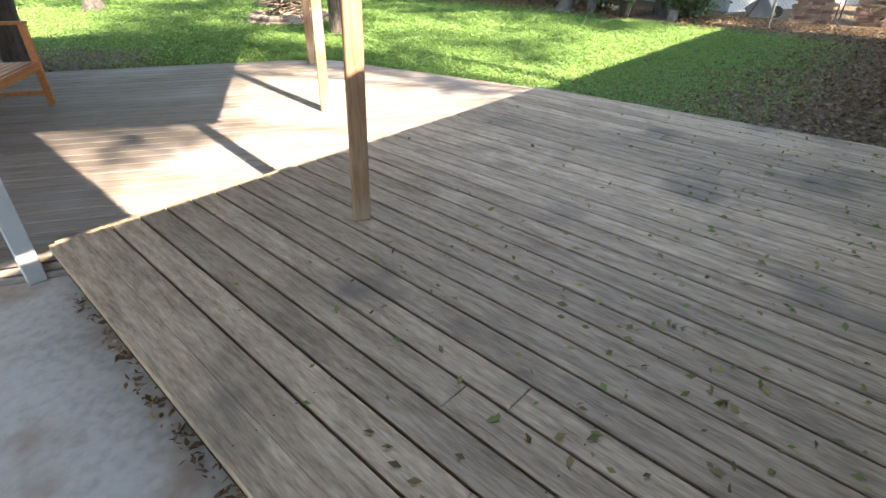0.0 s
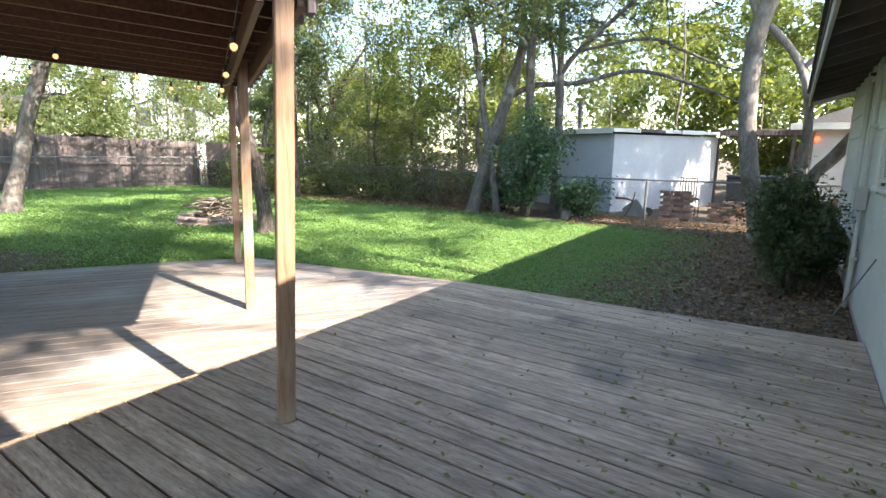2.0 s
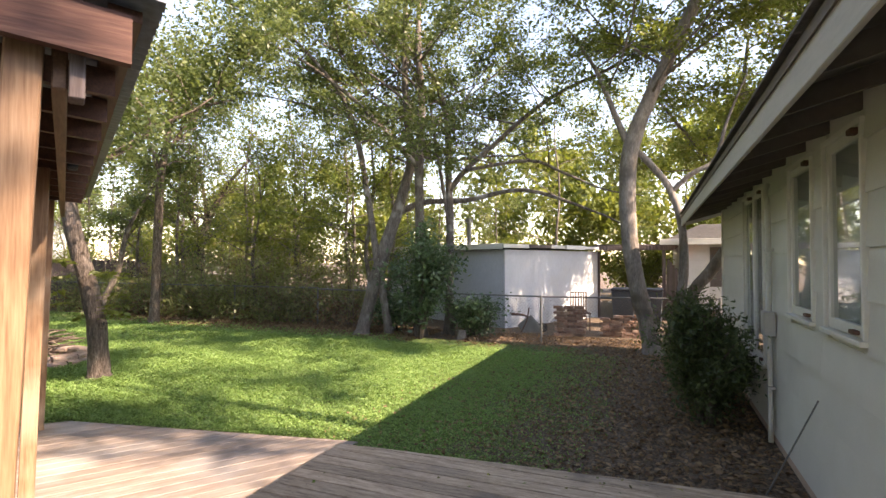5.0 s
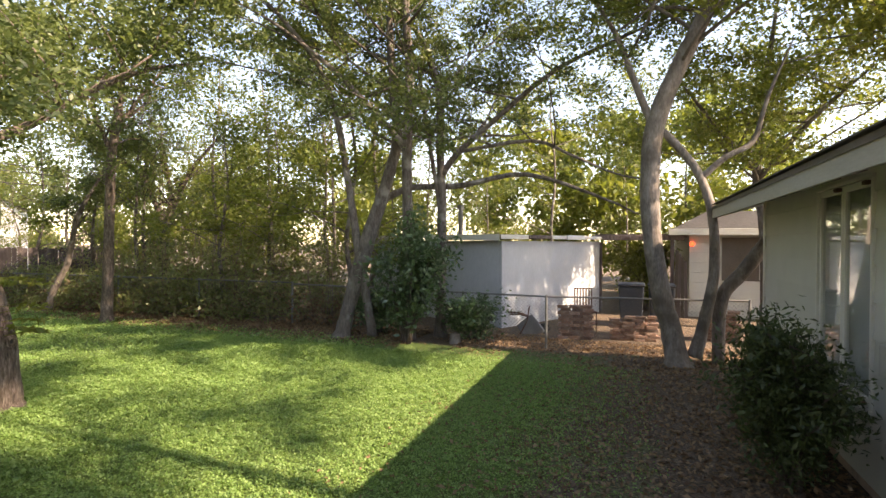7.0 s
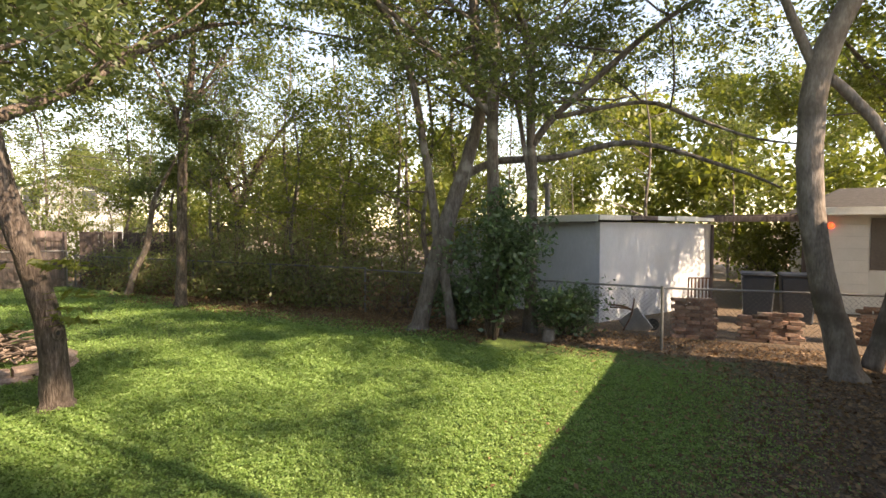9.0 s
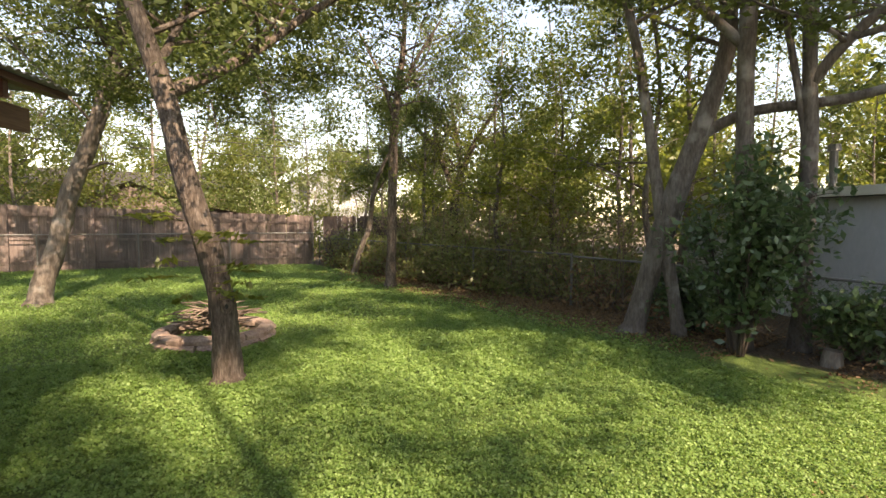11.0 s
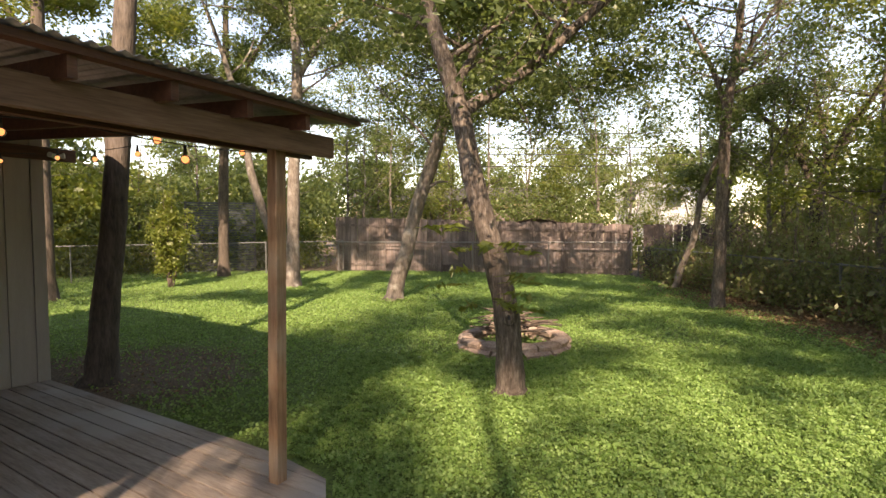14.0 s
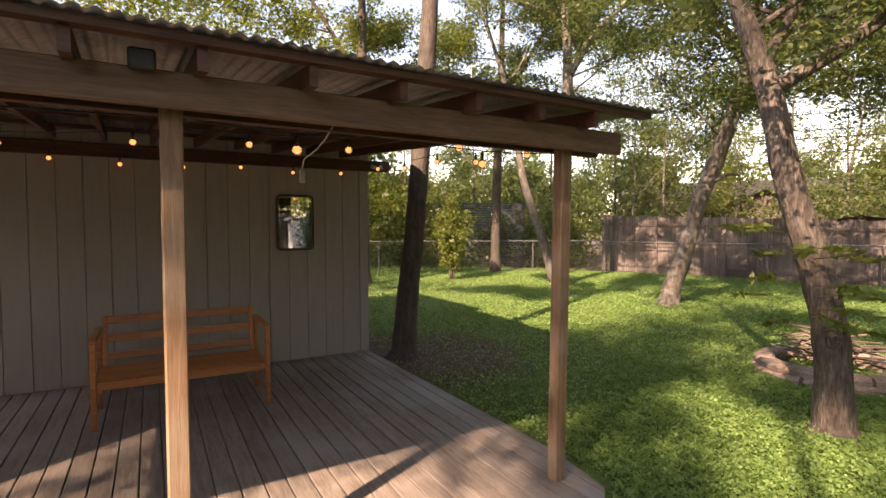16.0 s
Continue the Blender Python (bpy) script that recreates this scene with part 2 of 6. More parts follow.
def lawn_material():
    """Clover lawn, thinning to brown litter beside the house, along the back fence and under the dark tree."""
    m, n, l, b = nodes_of("lawn_soil")
    geo = n.new("ShaderNodeNewGeometry")
    sep = n.new("ShaderNodeSeparateXYZ")
    l.new(geo.outputs["Position"], sep.inputs[0])
    fine, mid = n.new("ShaderNodeTexNoise"), n.new("ShaderNodeTexNoise")
    fine.inputs["Scale"].default_value, fine.inputs["Detail"].default_value = 45, 6
    mid.inputs["Scale"].default_value, mid.inputs["Detail"].default_value = 1.3, 6
    for node in (fine, mid):
        l.new(geo.outputs["Position"], node.inputs["Vector"])
    green = ramp_node(n, [(0.3, (0.04, 0.07, 0.014)), (0.5, (0.085, 0.145, 0.026)), (0.7, (0.14, 0.21, 0.048))])
    brown = ramp_node(n, [(0.3, (0.045, 0.030, 0.020)), (0.5, (0.115, 0.078, 0.050)), (0.7, (0.21, 0.155, 0.11))])
    l.new(fine.outputs[0], green.inputs[0])
    l.new(fine.outputs[0], brown.inputs[0])

    def rise(src, a, bb):
        k = n.new("ShaderNodeMapRange")
        k.inputs["From Min"].default_value, k.inputs["From Max"].default_value = a, bb
        l.new(src, k.inputs["Value"])
        return k.outputs[0]

    def maths(op, a, bb):
        k = n.new("ShaderNodeMath")
        k.operation = op
        for i, q in enumerate((a, bb)):
            if isinstance(q, (int, float)):
                k.inputs[i].default_value = q
            else:
                l.new(q, k.inputs[i])
        return k.outputs[0]

    near_house = rise(sep.outputs["X"], -3.2, 0.6)
    near_fence = maths("MULTIPLY", rise(sep.outputs["Y"], 12.3, 13.9), rise(sep.outputs["X"], -19.0, -12.0))
    dist = n.new("ShaderNodeVectorMath")
    dist.operation = "DISTANCE"
    l.new(geo.outputs["Position"], dist.inputs[0])
    dist.inputs[1].default_value = (-8.6, 2.6, -0.1)
    near_tree = rise(dist.outputs["Value"], 2.6, 0.6)
    far = maths("MAXIMUM", rise(sep.outputs["Y"], 13.2, 14.4), rise(sep.outputs["X"], -23.5, -25.0))
    f = maths("MAXIMUM", maths("MAXIMUM", near_house, near_fence), maths("MAXIMUM", near_tree, far))
    f = maths("ADD", f, maths("MULTIPLY", maths("SUBTRACT", mid.outputs[0], 0.5), 0.9))
    mask = ramp_node(n, [(0.36, (0, 0, 0)), (0.62, (1, 1, 1))])
    l.new(f, mask.inputs[0])
    mx = n.new("ShaderNodeMix")
    mx.data_type = "RGBA"
    l.new(mask.outputs[0], mx.inputs["Factor"])
    l.new(green.outputs[0], mx.inputs[6])
    l.new(brown.outputs[0], mx.inputs[7])
    l.new(mx.outputs[2], b.inputs["Base Color"])
    b.inputs["Roughness"].default_value = 0.95
    bp = n.new("ShaderNodeBump")
    bp.inputs["Strength"].default_value, bp.inputs["Distance"].default_value = 0.9, 0.04
    l.new(fine.outputs[0], bp.inputs["Height"])
    l.new(bp.outputs[0], b.inputs["Normal"])
    return m


M_LAWN = lawn_material()

# ---- building tools ----


def link(name, mesh, material, parent=None, label="", m=None):
    ob = new(name, mesh)
    if material and not mesh.materials:
        mesh.materials.append(material)
    if parent:
        ob.parent = parent
    if m is not None:
        ob.matrix_basis = m
    if label:
        tagged(ob, label)
    return ob


def part(name, bm, material, parent=None, label="", m=None, smooth=False):
    mesh = bpy.data.meshes.new(name)
    bmesh.ops.recalc_face_normals(bm, faces=bm.faces)
    bm.to_mesh(mesh)
    bm.free()
    if smooth:
        mesh.shade_smooth()
    return link(name, mesh, material, parent, label, m)


def thing(name, label, category, group="", kind="", m=None):
    ob = new(name)
    ob.empty_display_size = 0.1
    if m is not None:
        ob.matrix_basis = m
    return tagged(ob, label, category, group, kind)


def box(bm, lo, hi, bevel=0.0, m=None):
    """An axis box from lo to hi, its edges bevelled, moved by m."""
    made = bmesh.ops.create_cube(bm, size=1.0)["verts"]
    lo, hi = Vector(lo), Vector(hi)
    for v in made:
        v.co = Vector([lo[i] + (v.co[i] + 0.5) * (hi[i] - lo[i]) for i in range(3)])
    if bevel:
        edges = {e for v in made for e in v.link_edges}
        made = list({v for f in bmesh.ops.bevel(bm, geom=list(edges), offset=bevel, segments=1, affect="EDGES")["faces"] for v in f.verts} | {v for v in made if v.is_valid})
    if m is not None:
        for v in made:
            v.co = m @ v.co
    return bm


def boxed(lo, hi, bevel=0.0, m=None):
    return box(bmesh.new(), lo, hi, bevel, m)


def rod(bm, a, b, r, sides=8, r2=None):
    a, b = Vector(a), Vector(b)
    d = b - a
    m = Matrix.Translation((a + b) / 2) @ d.to_track_quat("Z", "Y").to_matrix().to_4x4()
    bmesh.ops.create_cone(bm, cap_ends=True, segments=sides, radius1=r, radius2=r if r2 is None else r2, depth=d.length, matrix=m)
    return bm


def mesh_of(name, verts, faces):
    mesh = bpy.data.meshes.new(name)
    mesh.from_pydata(verts, [], faces)
    mesh.update()
    return mesh


def prism(name, outline, z0, z1, material, parent=None, label=""):
    """A flat slab with the given outline in plan."""
    k = len(outline)
    verts = [(x, y, z0) for x, y in outline] + [(x, y, z1) for x, y in outline]
    faces = [tuple(range(k, 2 * k)), tuple(reversed(range(k)))] + [(i, (i + 1) % k, k + (i + 1) % k, k + i) for i in range(k)]
    bm = bmesh.new()
    mesh = mesh_of(name, verts, faces)
    bm.from_mesh(mesh)
    bpy.data.meshes.remove(mesh)
    return part(name, bm, material, parent, label)


def clip_strip(outline, n, lo, hi):
    """The outline cut to lo <= p.n <= hi."""
    for sign, lim in ((1, lo), (-1, -hi)):
        out = []
        for p, q in zip(outline, outline[1:] + outline[:1]):
            dp, dq = sign * (p[0] * n[0] + p[1] * n[1]) - lim, sign * (q[0] * n[0] + q[1] * n[1]) - lim
            if dp >= 0:
                out.append(p)
            if dp * dq < 0:
                k = dp / (dp - dq)
                out.append((p[0] + k * (q[0] - p[0]), p[1] + k * (q[1] - p[1])))
        outline = out
        if len(outline) < 3:
            return []
    return outline


class Tubes:
    """Limbs gathered into one mesh: each a tapering tube along a bent line."""

    def __init__(self):
        self.verts, self.faces = [], []

    def add(self, points, radii, sides=7, rough=0.0, rnd=random):
        pts = [Vector(p) for p in points]
        base = len(self.verts)
        side = None
        for i, p in enumerate(pts):
            d = (pts[min(i + 1, len(pts) - 1)] - pts[max(i - 1, 0)]).normalized()
            if side is None:
                side = d.orthogonal().normalized()
            side = (side - d * side.dot(d)).normalized()
            up = d.cross(side)
            for k in range(sides):
                a = 2 * math.pi * k / sides
                r = radii[i] * (1 + rough * (rnd.random() - 0.5))
                self.verts.append(tuple(p + side * (r * math.cos(a)) + up * (r * math.sin(a))))
        for i in range(len(pts) - 1):
            for k in range(sides):
                a, b = base + i * sides + k, base + i * sides + (k + 1) % sides
                self.faces.append((a, b, b + sides, a + sides))
        self.faces.append(tuple(base + (len(pts) - 1) * sides + k for k in range(sides)))
        self.faces.append(tuple(base + k for k in reversed(range(sides))))

    def mesh(self, name):
        mesh = mesh_of(name, self.verts, self.faces)
        mesh.shade_smooth()
        return mesh


def smooth_line(points, radii, steps=4):
    """A bent line through the points (Catmull-Rom)."""
    p = [Vector(q) for q in points]
    out, rr = [], []
    for i in range(len(p) - 1):
        a, b, c, d = p[max(i - 1, 0)], p[i], p[i + 1], p[min(i + 2, len(p) - 1)]
        for s in range(steps):
            t = s / steps
            out.append(0.5 * ((2 * b) + (c - a) * t + (2 * a - 5 * b + 4 * c - d) * t * t + (3 * b - a - 3 * c + d) * t ** 3))
            rr.append(radii[i] + (radii[i + 1] - radii[i]) * t)
    return out + [p[-1]], rr + [radii[-1]]


def leaves(name, centres, size, material, parent=None, label="", seed=1, flat=0.0, slim=0.45):
    """One mesh of many small pointed leaves. centres: an array of leaf places; flat: 1 lays them level."""
    rng = np.random.default_rng(seed)
    c = np.asarray(centres, float)
    k = len(c)
    d = rng.normal(size=(k, 3))
    d[:, 2] *= 1 - flat
    d /= np.linalg.norm(d, axis=1)[:, None]
    nrm = rng.normal(size=(k, 3))
    nrm[:, 2] = nrm[:, 2] * (1 - flat) + 2.5 * flat
    s = np.cross(d, nrm)
    s /= np.linalg.norm(s, axis=1)[:, None] + 1e-9
    z = np.cross(s, d)
    length = size * rng.uniform(0.6, 1.3, (k, 1))
    tip, mid = c + d * length * 0.5, length * slim * 0.5
    root = c - d * length * 0.5
    verts = np.stack([root, c + s * mid + z * length * 0.08, tip, c - s * mid + z * length * 0.08], axis=1).reshape(-1, 3)
    mesh = bpy.data.meshes.new(name)
    mesh.vertices.add(4 * k)
    mesh.vertices.foreach_set("co", verts.astype(np.float32).ravel())
    mesh.loops.add(4 * k)
    mesh.loops.foreach_set("vertex_index", np.arange(4 * k, dtype=np.int32))
    mesh.polygons.add(k)
    mesh.polygons.foreach_set("loop_start", np.arange(0, 4 * k, 4, dtype=np.int32))
    mesh.polygons.foreach_set("loop_total", np.full(k, 4, dtype=np.int32))
    mesh.update(calc_edges=True)
    return link(name, mesh, material, parent, label)


def puffs(rng, spots, count, spread):
    """Leaf places gathered round spots."""
    spots = np.asarray(spots, float)
    pick = rng.integers(0, len(spots), count)
    off = rng.normal(size=(count, 3)) * np.asarray(spread)
    return spots[pick] + off


def branch_out(tubes, rnd, start, way, length, radius, depth, tips, droop=0.0, spread=0.75, sides=5):
    """A limb that bends, tapers and forks; its twigs' ends are gathered in tips."""
    p, d = Vector(start), Vector(way).normalized()
    pts, rad = [p.copy()], [radius]
    segs = 5 if depth > 1 else 4
    for i in range(segs):
        d = (d + Vector((rnd.uniform(-1, 1), rnd.uniform(-1, 1), rnd.uniform(-0.7, 0.9) - droop)) * 0.22).normalized()
        p = p + d * (length / segs)
        pts.append(p.copy())
        rad.append(radius * (1 - 0.65 * (i + 1) / segs))
        if depth <= 1:
            tips.append(tuple(p))
        elif i >= 1:
            q = Vector((rnd.uniform(-1, 1), rnd.uniform(-1, 1), rnd.uniform(-0.4, 0.9))).normalized()
            branch_out(tubes, rnd, p, d * (1 - spread) + q * spread, length * rnd.uniform(0.42, 0.62), radius * 0.42, depth - 1, tips, droop, spread, 4)
    if depth > 1:
        branch_out(tubes, rnd, p, d, length * 0.55, rad[-1], depth - 1, tips, droop, spread, 4)
    tubes.add(pts, rad, sides if depth > 1 else 3)


def tree(name, label, stems, bark, crown, leaf_count, leaf_size, leaf_mat, seed, spread=0.34, flare=True, limb_depth=2, twig_from=2.0,
         twig_len=1.6, every=2, droop=0.05, sides=10, category="tree", extra=(), shift=(0, 0)):
    """A tree from its stems (lists of (x, y, z, radius)); twigs sprout along the upper stems and carry the leaves.
    crown: further spots (x, y, z, length) from which limbs grow."""
    stems = [[(x + shift[0], y + shift[1], z, r) for x, y, z, r in s] for s in stems]
    rnd, rng = random.Random(seed), np.random.default_rng(seed)
    root = thing(name, label, category, m=pose(stems[0][0][0], stems[0][0][1], stems[0][0][2]))
    off = Vector(stems[0][0][:3])
    trunk, limbs, tips = Tubes(), Tubes(), []
    for s, stem in enumerate(stems):
        pts, rad = smooth_line([Vector(q[:3]) - off for q in stem], [q[3] for q in stem])
        if s == 0 and flare:
            pts = [pts[0] + Vector((0, 0, -0.12))] + pts
            rad = [rad[0] * 1.6, rad[0] * 1.3] + rad[1:]
        if s == 0:
            trunk.add(pts, rad, sides, 0.12, rnd)
        else:
            limb = Tubes()
            limb.add(pts, rad, sides, 0.12, rnd)
            link("limb", limb.mesh("limb"), bark, root)
        for i in range(len(pts)):
            if pts[i].z + off.z > twig_from and (i % every == 0 or i == len(pts) - 1) and limb_depth:
                a = rnd.uniform(0, 2 * math.pi)
                way = Vector((math.cos(a), math.sin(a), rnd.uniform(0.1, 0.9)))
                branch_out(limbs, rnd, pts[i], way, twig_len * rnd.uniform(0.7, 1.25), min(rad[i] * 0.5, 0.035), limb_depth, tips, droop)
    for x, y, z, dx, dy, dz, length, r in extra:
        branch_out(limbs, rnd, Vector((x, y, z)) - off, (dx, dy, dz), length, r, 3, tips, droop)
    link("trunk", trunk.mesh("trunk"), bark, root)
    if limbs.verts:
        tagged(link("branchwork", limbs.mesh("branchwork"), bark, root), kind="stuff")
    if leaf_count and tips:
        tagged(leaves("crown", puffs(rng, tips, leaf_count, (spread * 0.8, spread * 0.8, spread * 0.55)), leaf_size, leaf_mat, root, seed=seed, flat=0.3), kind="stuff")
    return root

# ---- the large structure ----
LAWN = -0.145
WORN_Z = -0.115      # the worn deck lies a low step below the grey one
PATIO_Z = -0.235


def build_ground():
    n = 90
    xs = np.concatenate([np.linspace(-400, -32, 8), np.linspace(-30, 6, n), np.linspace(10, 400, 8)])
    ys = np.concatenate([np.linspace(-400, -14, 8), np.linspace(-12, 24, n), np.linspace(28, 400, 8)])
    verts, faces = [], []
    for y in ys:
        for x in xs:
            z = LAWN if y > 1.7 or x < -4.5 or x > 9 or y < -12 else -0.6
            if -24 < x < 1 and 7.2 < y < 13:
                z += 0.02 * noise.noise((x * 0.6, y * 0.6, 3.0))
            verts.append((x, y, z))
    w = len(xs)
    for j in range(len(ys) - 1):
        for i in range(w - 1):
            faces.append((j * w + i, j * w + i + 1, (j + 1) * w + i + 1, (j + 1) * w + i))
    mesh = mesh_of("ground", verts, faces)
    mesh.shade_smooth()
    tagged(link("ground", mesh, M_LAWN), "green clover lawn fading to brown leaf litter", "lawn", kind="structure")


build_ground()

# The covered seat's own directions: a runs from its outer corner post back to the house side, b outwards to the lawn.
PC = Vector((-5.84, 5.465, 0.0))
TH = radians(31.2)
AX, BX = Vector((math.cos(TH), -math.sin(TH), 0)), Vector((math.sin(TH), math.cos(TH), 0))
PFRAME = Matrix(((AX.x, BX.x, 0, PC.x), (AX.y, BX.y, 0, PC.y), (0, 0, 1, 0), (0, 0, 0, 1)))
WC = Vector((-8.405, 2.03, 0.0))          # outer corner of the sheltered wall
TW = radians(33.3)
WX, WY = Vector((math.cos(TW), -math.sin(TW), 0)), Vector((math.sin(TW), math.cos(TW), 0))
WFRAME = Matrix(((WX.x, WY.x, 0, WC.x), (WX.y, WY.y, 0, WC.y), (0, 0, 1, 0), (0, 0, 0, 1)))


def wall_point(a, b):
    p = WC + WX * a + WY * b
    return (p.x, p.y)


DARK = [(-2.525, 1.585), (1.17, 1.585), (1.17, 6.36), (-2.525, 6.07)]
WORN = [wall_point(0.0, 0.012), (-6.30, 5.32), (-5.86, 5.79), (-2.60, 6.46), (-2.565, 1.78), wall_point(5.4, 0.012)]

patio = prism("patio", [(-7.0, -4.5), (1.16, -4.5), (1.16, 1.62), (-2.75, 1.62), (-4.2, -0.6), (-7.0, -3.6)], -0.35, PATIO_Z, M_CONCRETE)
tagged(patio, "stained grey concrete patio slab below the deck", "patio", kind="structure")

# House beside the deck: wall along x = 1.18, low eaves with open rafters.
HX, HY0, HY1 = 1.18, -4.5, 12.40
OPENINGS = [(5.60, 6.28, 1.21, 2.42), (6.62, 7.32, 1.21, 2.42), (8.52, 9.85, 0.55, 2.44)]


def free_spans(z0, z1):
    """Stretches of the wall between the openings at this height."""
    cuts = sorted((a, b) for a, b, lo, hi in OPENINGS if lo < z1 - 0.01 and hi > z0 + 0.01)
    y, out = HY0, []
    for a, b in cuts:
        out.append((y, a))
        y = b
    return out + [(y, HY1)]


def build_house():
    wall = tagged(new("wall_house"), "pale grey-green lap siding wall of the house", "wall", kind="structure")
    levels = sorted({-0.25, 2.62} | {z for o in OPENINGS for z in o[2:]})
    bm = bmesh.new()
    for z0, z1 in zip(levels, levels[1:]):
        for y0, y1 in free_spans(z0, z1):
            box(bm, (HX + 0.022, y0, z0), (HX + 0.16, y1, z1))
    part("core", bm, M_SIDING, wall)
    rnd = random.Random(4)
    z, step = -0.06, 0.298
    while z < 2.55:
        z1 = min(z + step, 2.60)
        low, high = z, z1
        for y0, y1 in free_spans(low, high):
            y = y0
            while y < y1 - 0.01:
                e = min(y + rnd.choice((2.44, 3.05, 3.66)), y1)
                if y1 - e < 0.5:
                    e = y1
                bm = bmesh.new()
                v = [bm.verts.new(q) for q in ((HX - 0.006, y + 0.0015, low), (HX + 0.020, y + 0.0015, low), (HX + 0.020, y + 0.0015, high), (HX + 0.012, y + 0.0015, high),
                                               (HX - 0.006, e - 0.0015, low), (HX + 0.020, e - 0.0015, low), (HX + 0.020, e - 0.0015, high), (HX + 0.012, e - 0.0015, high))]
                for f in ((0, 1, 2, 3), (7, 6, 5, 4), (0, 4, 5, 1), (1, 5, 6, 2), (2, 6, 7, 3), (3, 7, 4, 0)):
                    bm.faces.new([v[i] for i in f])
                part("siding_plank", bm, M_SIDING, wall)
                y = e
        z = z1 + 0.0
    # footing strip and the other walls of the house
    part("footing", boxed((HX + 0.004, HY0, -0.25), (HX + 0.021, HY1, -0.065)), M_FOOTING, wall, "stained peach footing strip")
    part("corner_board", boxed((HX - 0.012, HY1 - 0.09, -0.06), (HX + 0.02, HY1 + 0.012, 2.58), 0.003), M_TRIM, wall)
    bm = bmesh.new()
    box(bm, (HX + 0.02, HY1 - 0.14, -0.25), (9.0, HY1, 2.62))
    box(bm, (9.0, HY0, -0.25), (9.14, HY1, 2.62))
    box(bm, (HX + 0.02, HY0 - 0.14, -0.25), (9.0, HY0, 2.62))
    tagged(part("wall_rest", bm, M_SIDING), "plain pale siding walls round the house", "wall", kind="structure")
    # gable end
    bm = bmesh.new()
    v = [bm.verts.new(q) for q in ((HX, HY1 - 0.12, 2.62), (9.0, HY1 - 0.12, 2.62), (5.1, HY1 - 0.12, 3.75), (HX, HY1, 2.62), (9.0, HY1, 2.62), (5.1, HY1, 3.75))]
    for f in ((0, 2, 1), (3, 4, 5), (0, 1, 4, 3), (1, 2, 5, 4), (2, 0, 3, 5)):
        bm.faces.new([v[i] for i in f])
    tagged(part("wall_gable", bm, M_SIDING), "pale siding gable end of the house", "wall", kind="structure")
    # roof with open eaves
    roof = tagged(new("roof_house"), "low shingle roof with dark open eaves and a cream fascia", "roof", kind="structure")
    # the eave runs a little askew of the wall
    roof.matrix_basis = pose(0.57, 13.0, 0, 0, 0, 0.75) @ pose(-0.6, -13.0, 0)
    rise = 0.28
    x0, z0 = 0.60, 2.47
    bm = bmesh.new()
    for x1, x2, za, zb in ((x0 - 0.04, 5.1, z0, z0 + rise * 4.54), (9.6, 5.1, z0, z0 + rise * 4.5)):
        v = [bm.verts.new(q) for q in ((x1, HY0 - 0.5, za), (x2, HY0 - 0.5, zb), (x2, 13.02, zb), (x1, 13.02, za),
                                       (x1, HY0 - 0.5, za + 0.05), (x2, HY0 - 0.5, zb + 0.05), (x2, 13.02, zb + 0.05), (x1, 13.02, za + 0.05))]
        for f in ((0, 1, 2, 3), (4, 7, 6, 5), (0, 4, 5, 1), (1, 5, 6, 2), (2, 6, 7, 3), (3, 7, 4, 0)):
            bm.faces.new([v[i] for i in f])
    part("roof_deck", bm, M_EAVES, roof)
    slope = math.atan(rise)
    shingle = boxed((-0.02, -0.46, 0.0), (0.22, 0.46, 0.012))
    mesh = bpy.data.meshes.new("shingle")
    shingle.to_mesh(mesh)
    shingle.free()
    mesh.materials.append(M_SHINGLE)
    for row in range(3):
        for k in range(19):
            link("shingle", mesh, None, roof, m=pose(x0 - 0.05 + row * 0.145, HY0 + 0.05 + k * 0.925 + (row % 2) * 0.3 + 0.1, z0 + 0.053 + row * 0.145 * rise + 0.012, 0, -math.degrees(slope) + 4.5, 0))
    bm = bmesh.new()
    v = [bm.verts.new(q) for q in ((1.0, HY0 - 0.5, z0 + 0.055 + 0.44 * rise), (5.1, HY0 - 0.5, z0 + 0.056 + 4.54 * rise), (5.1, 13.02, z0 + 0.056 + 4.54 * rise), (1.0, 13.02, z0 + 0.055 + 0.44 * rise))]
    bm.faces.new(v)
    bmesh.ops.solidify(bm, geom=bm.faces[:], thickness=-0.012)
    part("shingle_field", bm, M_SHINGLE, roof)
    part("fascia", boxed((x0 - 0.028, HY0 - 0.5, 2.33), (x0 - 0.002, 13.0, 2.515), 0.004), M_EAVEBOARD, roof, "weathered cream fascia board")
    bm = bmesh.new()
    v = [bm.verts.new(q) for q in ((x0, 13.0, 2.33), (5.1, 13.0, 2.33 + 4.5 * rise), (5.1, 13.0, 2.50 + 4.5 * rise), (x0, 13.0, 2.50))]
    bm.faces.new(v)
    bmesh.ops.solidify(bm, geom=bm.faces[:], thickness=0.03)
    part("rake_board", bm, M_EAVEBOARD, roof)
    y = HY0 - 0.2
    while y < 12.9:
        bm = bmesh.new()
        v = []
        for dy in (-0.02, 0.02):
            for x, za, zb in ((x0 + 0.002, 2.36, 2.466), (HX + 0.3, 2.36 + 0.88 * rise, 2.466 + 0.88 * rise)):
                v += [bm.verts.new((x, y + dy, za)), bm.verts.new((x, y + dy, zb))]
        for f in ((0, 1, 3, 2), (4, 6, 7, 5), (0, 4, 5, 1), (2, 3, 7, 6), (0, 2, 6, 4), (1, 5, 7, 3)):
            bm.faces.new([v[i] for i in f])
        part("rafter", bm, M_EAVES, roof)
        y += 0.61


build_house()


